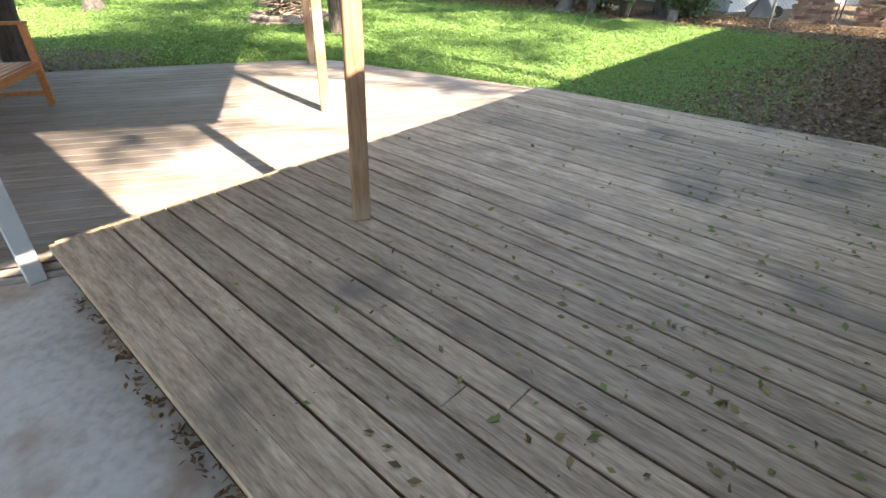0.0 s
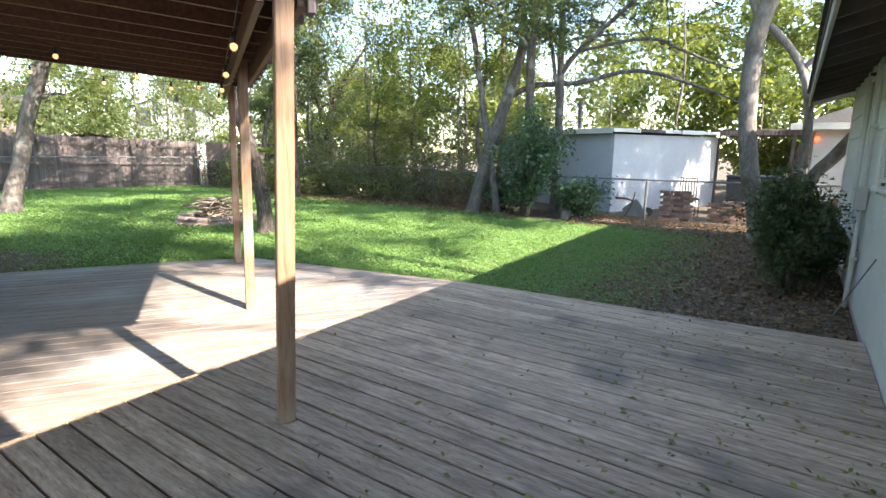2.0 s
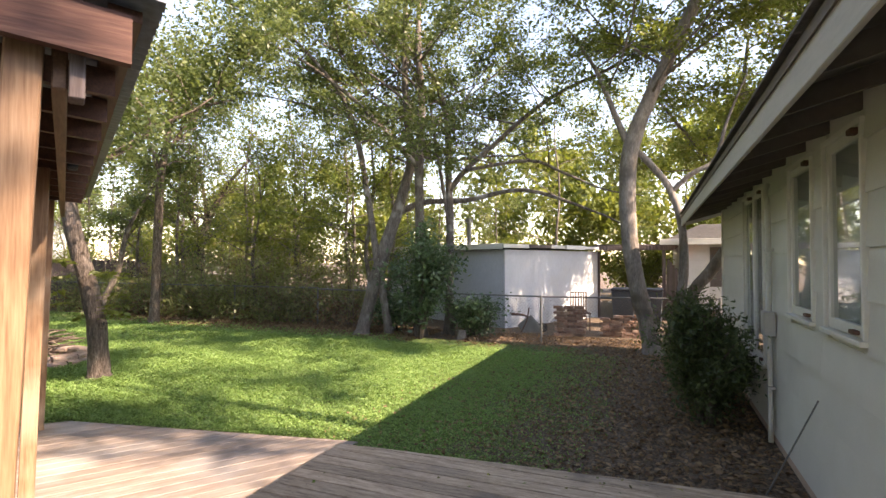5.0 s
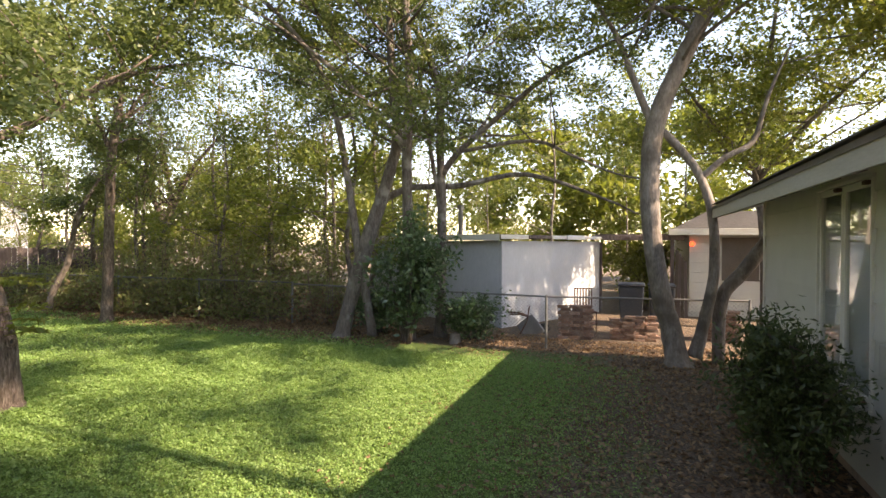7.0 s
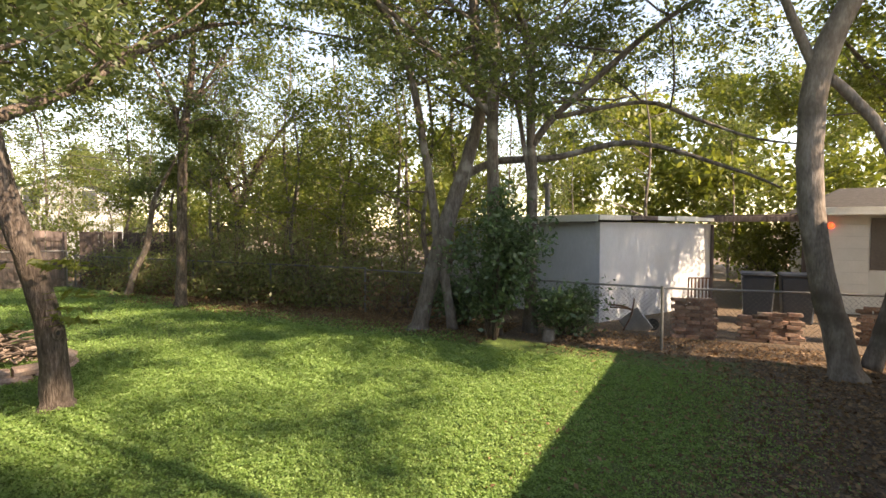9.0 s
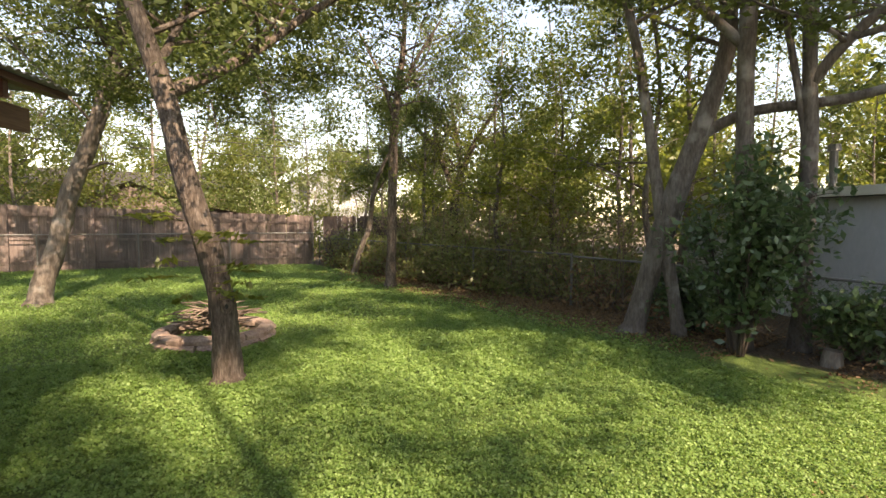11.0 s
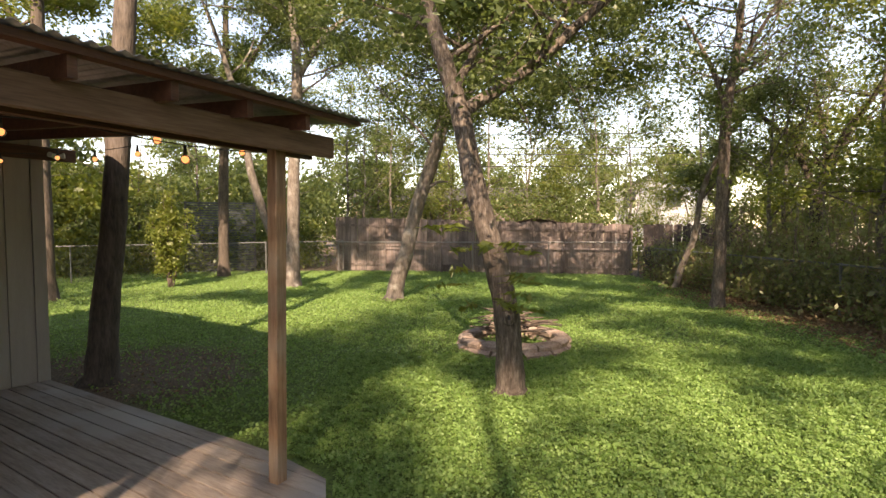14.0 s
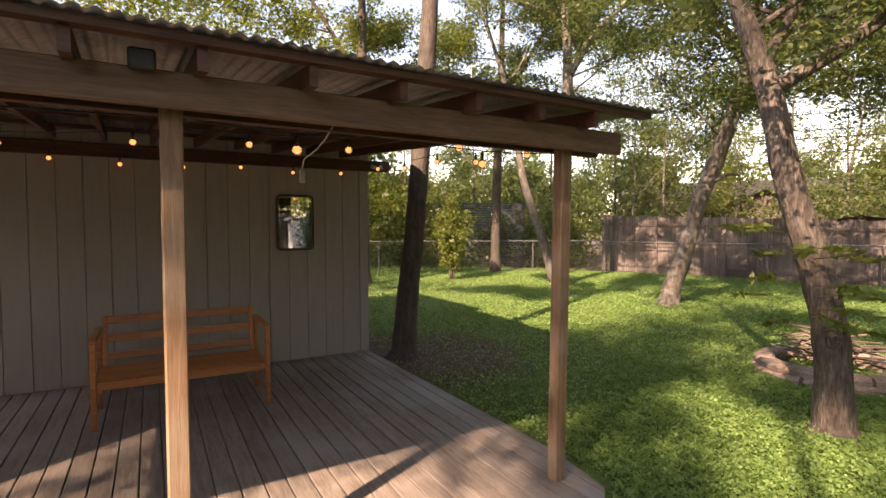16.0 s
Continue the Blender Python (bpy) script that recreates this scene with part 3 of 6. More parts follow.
def build_window(index, y0, y1, z0, z1, label, sashes=1):
    w = tagged(new("window_%d" % index), label, "window", kind="structure")
    w.matrix_basis = pose(HX, y0, z0)
    wy, hz = y1 - y0, z1 - z0
    f = 0.075
    for nm, lo, hi in (("jamb", (-0.022, -0.032, -0.0), (0.02, -0.002, hz)), ("jamb", (-0.022, wy + 0.002, 0), (0.02, wy + 0.032, hz)),
                       ("head", (-0.025, -0.034, hz + 0.002), (0.02, wy + 0.034, hz + 0.035)), ("sill", (-0.045, -0.04, -0.034), (0.06, wy + 0.04, -0.002))):
        part(nm, boxed(lo, hi, 0.004), M_TRIM, w)
    for k in range(sashes):
        a, b = wy * k / sashes + 0.004, wy * (k + 1) / sashes - 0.004
        sash = part("sash", boxed((0.0, a, 0.003), (0.045, a + 0.05, hz - 0.003), 0.003), M_TRIM, w)
        for lo, hi in (((0.0, b - 0.05, 0.003), (0.045, b, hz - 0.003)), ((0.0, a + 0.051, 0.003), (0.045, b - 0.051, 0.07)), ((0.0, a + 0.051, hz - 0.06), (0.045, b - 0.051, hz - 0.003))):
            part("sash_rail", boxed(lo, hi, 0.003), M_TRIM, sash)
        pane = part("pane", boxed((0.018, a + 0.045, 0.06), (0.022, b - 0.045, hz - 0.05)), M_GLASS, sash)
        pane.visible_shadow = False
        part("latch", boxed((-0.035, a + 0.08, 0.02), (-0.002, a + 0.17, 0.045), 0.004), M_RUST, sash, "dark metal window latch")
        part("hinge", boxed((-0.05, a + 0.02, hz - 0.05), (-0.002, a + 0.10, hz - 0.015), 0.004), M_RUST, sash, "dark metal hinge")
    part("blind", boxed((0.050, 0.006, 0.006), (0.055, wy - 0.006, hz - 0.006)), M_CURTAIN, w, "pale closed window blind")
    return w


build_window(1, *OPENINGS[0], "tall narrow casement window with cream frame")
build_window(2, *OPENINGS[1], "tall narrow casement window with cream frame")
build_window(3, *OPENINGS[2], "wide double casement window with cream frame", 2)

# Unseen wall behind the windows, coloured dark so the room reads as unlit.
tagged(part("wall_inside", boxed((HX + 0.9, 4.8, -0.2), (HX + 0.95, 10.6, 2.62)), M_EAVES), "unseen inner wall coloured dark for an unlit room", "wall", kind="structure")

# Patio porch: unseen roof sized by its shade, grey post at the deck's corner.
porch = tagged(new("roof_porch"), "unseen porch roof and grey beam shading the patio edge", "roof", kind="structure")
# Slab edges follow the shade wanted on deck, wall and patio.
part("porch_slab", boxed((-3.6, -0.75, 2.46), (0.52, 1.80, 2.58)), M_EAVES, porch)
part("porch_beam", boxed((-2.73, 1.445, 2.28), (0.5, 1.535, 2.46), 0.004), M_GREYPOST, porch)
post_grey = thing("porch_post", "grey painted square porch post standing on concrete", "post")
part("shaft", boxed((-2.715, 1.445, PATIO_Z), (-2.625, 1.535, 2.28), 0.006), M_GREYPOST, post_grey)


# Side building with the sheltered wall.
def build_outbuilding():
    wall = tagged(new("wall_sheltered"), "taupe painted vertical groove panel wall behind the bench", "wall", kind="structure")
    part("core", boxed((0.005, -0.14, -0.3), (5.38, -0.022, 2.76), 0, WFRAME), M_WALLBOARD, wall)
    a = 0.115
    while a < 5.36:
        e = min(a + 0.248, 5.38)
        part("groove_panel", boxed((a + 0.005, -0.022, -0.14), (e - 0.005, -0.001, 2.74), 0.002, WFRAME), M_WALLBOARD, wall)
        a = e
    part("corner_trim", boxed((-0.012, -0.10, -0.14), (0.112, 0.012, 2.74), 0.003, WFRAME), M_WALLBOARD, wall)
    bm = bmesh.new()
    box(bm, (0.01, -3.4, -0.3), (0.13, -0.145, 2.76), 0, WFRAME)
    box(bm, (0.01, -3.54, -0.3), (5.38, -3.41, 2.76), 0, WFRAME)
    tagged(part("wall_outbuilding", bm, M_WALLBOARD), "taupe walls of the side building", "wall", kind="structure")
    tagged(part("roof_outbuilding", boxed((-0.2, -3.7, 2.88), (5.5, -0.45, 2.96), 0, WFRAME), M_EAVES), "flat dark roof of the side building", "roof", kind="structure")


build_outbuilding()


# ---- the covered seat: posts, beams, rafters, tin roof ----
BEAM_Z0, BEAM_Z1 = 2.145, 2.295
TILT = 0.075
BACK = -4.75


def rafter_z(b):
    return BEAM_Z1 - b * TILT


def leaning_bar(a0, a1, b0, b1, lo, hi):
    """A bar along b that follows the roof's fall; lo and hi: its edges above the rafters' underside."""
    bm = bmesh.new()
    v = [bm.verts.new((a, b, rafter_z(b) + h)) for a in (a0, a1) for b in (b0, b1) for h in (lo, hi)]
    for f in ((0, 1, 3, 2), (4, 6, 7, 5), (0, 4, 5, 1), (2, 3, 7, 6), (0, 2, 6, 4), (1, 5, 7, 3)):
        bm.faces.new([v[i] for i in f])
    return bm


def build_pergola():
    per = thing("patio_cover", "stained timber patio cover with a corrugated tin roof", "patio cover", m=PFRAME)
    for a, b, z in ((0.0, 0.0, WORN_Z), (2.35, 0.0, WORN_Z), (4.97, 0.0, 0.0)):
        top = BEAM_Z1 - 0.01
        # each post leans a little outwards
        lean = Matrix(((1, 0, 0, 0), (0, 1, (0.036 if z == 0 else 0.022), 0), (0, 0, 1, 0), (0, 0, 0, 1)))
        part("post", boxed((a - 0.045, b - 0.045, z - 0.002), (a + 0.045, b + 0.045, top), 0.006, lean), M_POST, per)
    part("beam", boxed((-0.42, 0.143, BEAM_Z0), (4.99, 0.183, BEAM_Z1), 0.005), M_BEAMOUTER, per, "lighter brown outer beam")
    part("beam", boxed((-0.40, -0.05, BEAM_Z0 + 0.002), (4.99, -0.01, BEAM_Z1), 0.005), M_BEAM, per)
    part("wall_beam", boxed((-0.34, 0.004, 2.45), (5.5, 0.046, 2.60), 0.005, PFRAME.inverted() @ WFRAME), M_BEAM, per)
    k = 0
    while k < 11:
        a = -0.01 + k * 0.452
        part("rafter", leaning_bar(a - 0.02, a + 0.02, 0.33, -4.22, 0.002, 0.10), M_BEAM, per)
        k += 1
    part("end_fascia", leaning_bar(5.052, 5.092, 0.335, BACK, -0.045, 0.10), M_FASCIA, per, "reddish worn fascia board")
    part("rafter", leaning_bar(4.995, 5.035, 0.33, BACK + 0.1, 0.002, 0.10), M_BEAM, per)
    part("post_block", boxed((4.95, 0.185, 2.115), (5.03, 0.225, 2.29), 0.004), M_FENCE, per, "grey weathered wooden block")
    for b in (0.32, -0.70, -1.80, -2.90, -4.0):
        part("purlin", leaning_bar(-0.50, 5.048, b - 0.045, b + 0.045, 0.102, 0.138), M_BEAM, per)
    sheets = 8
    width = 5.68 / sheets
    for s in range(sheets):
        n = 44
        verts, faces = [], []
        for row, b in enumerate((0.42, BACK)):
            for i in range(n + 1):
                a = -0.56 + s * width + (width + 0.03) * i / n
                z = rafter_z(b) + 0.150 + 0.009 * math.sin(2 * math.pi * a / 0.068) + (0.002 if s % 2 else 0)
                verts.append((a, b, z))
        for i in range(n):
            faces.append((i, i + 1, n + 2 + i, n + 1 + i))
        bm = bmesh.new()
        mesh = mesh_of("sheet", verts, faces)
        bm.from_mesh(mesh)
        bpy.data.meshes.remove(mesh)
        bmesh.ops.solidify(bm, geom=bm.faces[:], thickness=0.0012)
        part("roof_sheet", bm, M_TIN, per, smooth=True)
    part("speaker_box", boxed((2.41, 0.19, BEAM_Z1 - 0.02), (2.51, 0.25, BEAM_Z1 + 0.06), 0.01), M_BLACK, per, "small black box above the beam")
    return per


build_pergola()

# ---- things on the deck and under the cover ----


def bulb_mesh():
    bm = bmesh.new()
    bmesh.ops.create_uvsphere(bm, u_segments=10, v_segments=8, radius=0.029, matrix=Matrix.Translation((0, 0, -0.037)))
    for v in bm.verts:
        if v.co.z > -0.03:
            v.co.x *= 1 - (v.co.z + 0.03) * 12
            v.co.y *= 1 - (v.co.z + 0.03) * 12
    return bm


def build_light_string(points, count, sag, label):
    """A cable between hooks with warm bulbs hanging from it."""
    root = thing("string_light", label, "string light", "string lights under the cover", m=PFRAME)
    pts = []
    for p, q in zip(points, points[1:]):
        p, q = Vector(p), Vector(q)
        for i in range(8):
            t = i / 8
            pts.append(p.lerp(q, t) - Vector((0, 0, sag * 4 * t * (1 - t))))
    pts.append(Vector(points[-1]))
    tube = Tubes()
    tube.add(pts, [0.004] * len(pts), 5)
    link("cable", tube.mesh("cable"), M_BLACK, root)
    glass, socket, fil = bulb_mesh(), bmesh.new(), bmesh.new()
    rod(socket, (0, 0, -0.012), (0, 0, 0.045), 0.013, 10, 0.009)
    bmesh.ops.create_uvsphere(fil, u_segments=6, v_segments=6, radius=0.015, matrix=Matrix.Translation((0, 0, -0.036)))
    meshes = []
    for nm, b, m in (("socket", socket, M_BLACK), ("bulb", glass, M_BULBGLASS), ("filament", fil, M_BULB)):
        mesh = bpy.data.meshes.new(nm)
        b.to_mesh(mesh)
        b.free()
        mesh.shade_smooth()
        mesh.materials.append(m)
        meshes.append(mesh)
    for i in range(count):
        k = (i + 0.5) / count * (len(pts) - 1)
        p = pts[int(k)].lerp(pts[min(int(k) + 1, len(pts) - 1)], k - int(k)) - Vector((0, 0, 0.05))
        s = link("socket", meshes[0], None, root, m=Matrix.Translation(p))
        g = link("bulb", meshes[1], None, s)
        g.visible_shadow = False
        link("filament", meshes[2], None, s)


build_light_string([(-0.1, -0.12, 2.17), (1.2, -0.12, 2.17), (2.3, -0.12, 2.17), (3.7, -0.12, 2.17), (4.9, -0.12, 2.17)], 4, 0.03, "black cable with warm round bulbs along the beam")
build_light_string([(-0.3, -0.3, 2.34), (-0.35, -2.2, 2.44), (-0.3, -4.0, 2.56)], 5, 0.05, "black cable with warm round bulbs across the roof end")
build_light_string([(-0.3, -4.1, 2.50), (1.4, -4.2, 2.50), (3.1, -4.3, 2.50), (4.9, -4.4, 2.52)], 8, 0.05, "black cable with warm round bulbs along the wall beam")
build_light_string([(0.3, -0.05, 2.28), (2.0, -1.8, 2.42), (4.8, -3.9, 2.56)], 6, 0.06, "black cable with warm round bulbs crossing under the roof")


def build_bench():
    """Low slatted sofa frame without its cushions."""
    m = WFRAME @ pose(2.43, 1.28, WORN_Z, 0, 0, 180)
    b = thing("bench", "orange-brown hardwood outdoor sofa frame without cushions", "bench", m=m)
    half, front, back = 0.73, 0.34, -0.34      # front faces away from the wall
    # local y forward is -b; so front is at negative y
    for sx in (-1, 1):
        x = sx * half
        part("leg", boxed((x - 0.022, -front - 0.032, 0), (x + 0.022, -front + 0.032, 0.765), 0.004), M_BENCH, b)
        part("leg", boxed((x - 0.022, 0.27, 0), (x + 0.022, 0.335, 0.765), 0.004), M_BENCH, b)
        part("armrest", boxed((x - 0.032, -front - 0.04, 0.767), (x + 0.032, 0.345, 0.795), 0.005), M_BENCH, b)
        part("side_rail", boxed((x - 0.014, -front + 0.034, 0.35), (x + 0.014, 0.268, 0.41), 0.003), M_BENCH, b)
        part("back_upright", boxed((-0.02, -0.02, 0), (0.02, 0.02, 0.53), 0.003, pose(sx * (half - 0.05), 0.235, 0.38, -10, 0, 0)), M_BENCH, b)
        part("stretcher", boxed((x - 0.012, -front + 0.034, 0.10), (x + 0.012, 0.268, 0.145), 0.003), M_BENCH, b)
    part("front_rail", boxed((-half + 0.024, -front - 0.022, 0.345), (half - 0.024, -front + 0.012, 0.42), 0.004), M_BENCH, b)
    part("back_rail", boxed((-half + 0.024, 0.27, 0.345), (half - 0.024, 0.30, 0.41), 0.004), M_BENCH, b)
    for k in range(8):
        y = -front + 0.018 + k * 0.071
        part("seat_slat", boxed((-half + 0.026, y, 0.412), (half - 0.026, y + 0.058, 0.432), 0.004), M_BENCH, b)
    for k in range(3):
        z = 0.10 + k * 0.175
        part("back_slat", boxed((-half + 0.075, -0.034, z), (half - 0.075, -0.021, z + 0.072), 0.004, pose(0, 0.235, 0.38, -10, 0, 0)), M_BENCH, b)
    return b


build_bench()


def rounded_ring(w, h, r, wide, deep, steps=6):
    """A frame with rounded corners, standing in the xz plane."""
    def outline(inset):
        pts = []
        rr = max(r - inset, 0.004)
        for cx, cz, a0 in ((w / 2 - r, h / 2 - r, 0), (-w / 2 + r, h / 2 - r, 90), (-w / 2 + r, -h / 2 + r, 180), (w / 2 - r, -h / 2 + r, 270)):
            for i in range(steps + 1):
                a = radians(a0 + 90 * i / steps)
                pts.append((cx + rr * math.cos(a), cz + rr * math.sin(a)))
        return pts
    o, i = outline(0), outline(wide)
    n = len(o)
    verts = [(x, y, z) for y, ring in ((0, o), (0, i), (deep, o), (deep, i)) for x, z in ring]
    faces = []
    for k in range(n):
        j = (k + 1) % n
        faces += [(k, j, n + j, n + k), (2 * n + k, 3 * n + k, 3 * n + j, 2 * n + j), (k, 2 * n + k, 2 * n + j, j), (n + k, n + j, 3 * n + j, 3 * n + k)]
    return verts, faces, i


def build_mirror():
    m = thing("wall_mirror", "rounded bronze-framed mirror hung on the taupe wall", "mirror", m=WFRAME @ pose(1.02, 0.008, 1.72, 0, 0, 1.5))
    verts, faces, inner = rounded_ring(0.50, 0.74, 0.07, 0.03, 0.03)
    bm = bmesh.new()
    me = mesh_of("frame", verts, faces)
    bm.from_mesh(me)
    bpy.data.meshes.remove(me)
    part("frame", bm, M_FRAMEDARK, m)
    n = len(inner)
    bm = bmesh.new()
    bm.faces.new([bm.verts.new((x, 0.012, z)) for x, z in inner])
    bmesh.ops.solidify(bm, geom=bm.faces[:], thickness=0.004)
    part("glass", bm, M_MIRROR, m)


build_mirror()

lamp = thing("work_light", "small white twin floodlight fixed to the wall beam", "lamp", m=WFRAME @ pose(-0.12, 0.048, 2.50))
part("bracket", boxed((-0.03, 0, -0.02), (0.03, 0.03, 0.03), 0.004), M_TRIM, lamp)
for s in (-1, 1):
    bm = bmesh.new()
    rod(bm, (s * 0.02, 0.02, 0.0), (s * 0.075, 0.06, 0.012), 0.018, 10, 0.032)
    part("head", bm, M_TRIM, lamp)

plug = thing("hanging_cord", "grey extension cord hanging from the beam", "cord", m=PFRAME @ pose(1.60, -0.55, 0))
tube = Tubes()
tube.add([(0, 0.56, 2.17), (0.01, 0.48, 2.12), (0, 0.3, 2.09), (0.0, 0.05, 2.06), (0, 0, 2.0)], [0.005] * 5, 5)
link("cord", tube.mesh("cord"), M_CONDUIT, plug)
part("socket_head", boxed((-0.018, -0.018, 1.92), (0.018, 0.018, 2.0), 0.006), M_CONDUIT, plug)

# On the house wall.
pipe = thing("conduit", "painted vertical electrical conduit on the siding", "conduit", m=pose(HX - 0.006, 8.02, 0))
tube = Tubes()
p, r = smooth_line([(-0.04, 0, -0.12), (-0.04, 0, 0.9), (-0.04, 0, 2.1), (-0.06, 0.0, 2.32), (-0.03, 0.06, 2.42)], [0.024] * 5)
tube.add(p, r, 10)
link("pipe", tube.mesh("pipe"), M_CONDUIT, pipe)
part("junction_box", boxed((-0.10, -0.085, 0.92), (-0.0, 0.085, 1.16), 0.008), M_CONDUIT, pipe)
for z in (0.4, 1.75):
    part("clamp", boxed((-0.068, -0.05, z), (0.0, 0.05, z + 0.03), 0.003), M_CONDUIT, pipe)

bracket = thing("wall_bracket", "bent grey metal rod bracket on the siding", "bracket", m=pose(HX - 0.006, 4.2, 1.08))
tube = Tubes()
p, r = smooth_line([(0.0, 0.50, 0.14), (-0.04, 0.50, 0.06), (-0.045, 0.42, 0.04), (-0.045, 0.1, 0.05), (0.0, 0.0, 0.05)], [0.006] * 5)
tube.add(p, r, 8)
link("rod", tube.mesh("rod"), M_METAL, bracket)

stick = thing("leaning_rod", "thin grey metal rod leaning against the house wall", "rod", m=pose(0, 0, 0))
bm = bmesh.new()
rod(bm, (0.86, 6.62, -0.11), (HX - 0.012, 6.50, 0.66), 0.006)
part("rod", bm, M_METAL, stick)


# ---- fire ring ----
def build_fire_ring():
    cx, cy = -9.95, 7.75
    ring = thing("fire_ring", "low ring of pink sandstone blocks filled with sticks", "fire pit", m=pose(cx, cy, LAWN))
    rnd = random.Random(8)
    for course, (rad, n, z0, z1) in enumerate(((0.80, 12, -0.02, 0.09), (0.77, 12, 0.092, 0.18))):
        for k in range(n):
            a0 = 2 * math.pi * (k + 0.5 * course) / n + 0.02
            a1 = a0 + 2 * math.pi / n - 0.04
            bm = bmesh.new()
            rows = []
            j = rnd.uniform(-0.02, 0.02)
            for a in (a0, (a0 + a1) / 2, a1):
                rows.append([bm.verts.new((r * math.cos(a), r * math.sin(a), z)) for r, z in
                             ((rad - 0.17 + j, z0), (rad + 0.05 + j, z0), (rad + 0.055 + j, z1 - 0.035), (rad + 0.02 + j, z1 + rnd.uniform(-0.01, 0.012)), (rad - 0.14 + j, z1 + rnd.uniform(-0.01, 0.01)), (rad - 0.17 + j, z1 - 0.03))])
            for p, q in zip(rows, rows[1:]):
                for i in range(6):
                    bm.faces.new((p[i], p[(i + 1) % 6], q[(i + 1) % 6], q[i]))
            bm.faces.new(rows[0])
            bm.faces.new(list(reversed(rows[-1])))
            part("stone", bm, M_STONE, ring)
    pile = thing("stick_pile", "heap of dead grey sticks inside the stone ring", "sticks", m=pose(cx, cy, LAWN + 0.10))
    for k in range(80):
        a, r = rnd.uniform(0, 6.28), rnd.uniform(0, 0.38)
        z = rnd.uniform(0.06, 0.36) * (1.2 - r)
        d, ln = rnd.uniform(0, 6.28), rnd.uniform(0.25, 0.75)
        x, y = r * math.cos(a), r * math.sin(a)
        t = Tubes()
        e = Vector((x + ln * math.cos(d), y + ln * math.sin(d), z + rnd.uniform(-0.05, 0.12)))
        far = math.hypot(e.x, e.y)
        if far > 0.62:
            e.x, e.y, e.z = e.x * 0.72 / far, e.y * 0.72 / far, 0.26
        s = Vector((x, y, z))
        t.add([s, s.lerp(e, 0.5) + Vector((0, 0, rnd.uniform(0, 0.04))), e], [rnd.uniform(0.012, 0.024), 0.013, 0.007], 5)
        link("stick", t.mesh("stick"), M_TWIG, pile)


build_fire_ring()


# ---- fences ----
def chain_fence(name, a, b, height, z0, label):
    """Chain link between two ends: posts, top rail, woven wire."""
    a, b = Vector((*a, z0)), Vector((*b, z0))
    d = b - a
    length = d.length
    way = d.normalized()
    f = thing(name, label, "fence", "chain link fences", m=Matrix.Translation(a) @ way.to_track_quat("X", "Z").to_matrix().to_4x4())
    n = max(1, round(length / 3.0))
    for k in range(n + 1):
        bm = bmesh.new()
        rod(bm, (length * k / n, 0, -0.05), (length * k / n, 0, height + 0.03), 0.024, 8)
        part("post", bm, M_METAL, f)
    bm = bmesh.new()
    rod(bm, (0, 0, height), (length, 0, height), 0.019, 8)
    part("top_rail", bm, M_METAL, f)
    pitch, r = 0.075, 0.0022
    verts, faces = [], []
    k = -height
    while k < length:
        for sign in (1, -1):
            p, q = (k, k + height) if sign > 0 else (k + height, k)
            z0_, z1_ = 0.02, height
            ends = []
            for s in (p, q):
                ends.append(s)
            x0, x1 = ends
            lo, hi = 0.0, 1.0
            if x1 != x0:
                t0, t1 = (0 - x0) / (x1 - x0), (length - x0) / (x1 - x0)
                lo, hi = max(0, min(t0, t1)), min(1, max(t0, t1))
            if hi > lo:
                i = len(verts)
                for t in (lo, hi):
                    x, z = x0 + (x1 - x0) * t, z0_ + (z1_ - z0_) * t
                    verts += [(x - r, 0.003 * sign, z), (x + r, 0.003 * sign, z), (x, 0.003 * sign + 0.003, z)]
                faces += [(i, i + 1, i + 4, i + 3), (i + 1, i + 2, i + 5, i + 4), (i + 2, i, i + 3, i + 5)]
        k += pitch
    link("wire_mesh", mesh_of("wire_mesh", verts, faces), M_METAL, f)
    return f


chain_fence("chain_link_fence", (-20.6, 13.9), (-8.7, 14.15), 1.05, LAWN, "grey chain link fence before the thicket")
chain_fence("chain_link_fence", (-8.7, 14.15), (-2.26, 13.46), 1.02, LAWN, "grey chain link fence beside the white shed")
chain_fence("chain_link_fence", (-2.26, 13.46), (1.3, 14.1), 1.02, LAWN, "grey chain link fence before the brick piles")
chain_fence("chain_link_fence", (-24.3, 2.75), (-19.86, -5.6), 1.25, LAWN, "grey chain link fence before dark shrubs")
chain_fence("chain_link_fence", (-19.86, -5.6), (-16.5, -13.0), 1.25, LAWN, "grey chain link fence before dark shrubs")
chain_fence("chain_link_fence", (-24.0, 2.6), (-20.5, 13.6), 1.22, LAWN, "grey chain link fence standing before the wooden fence")


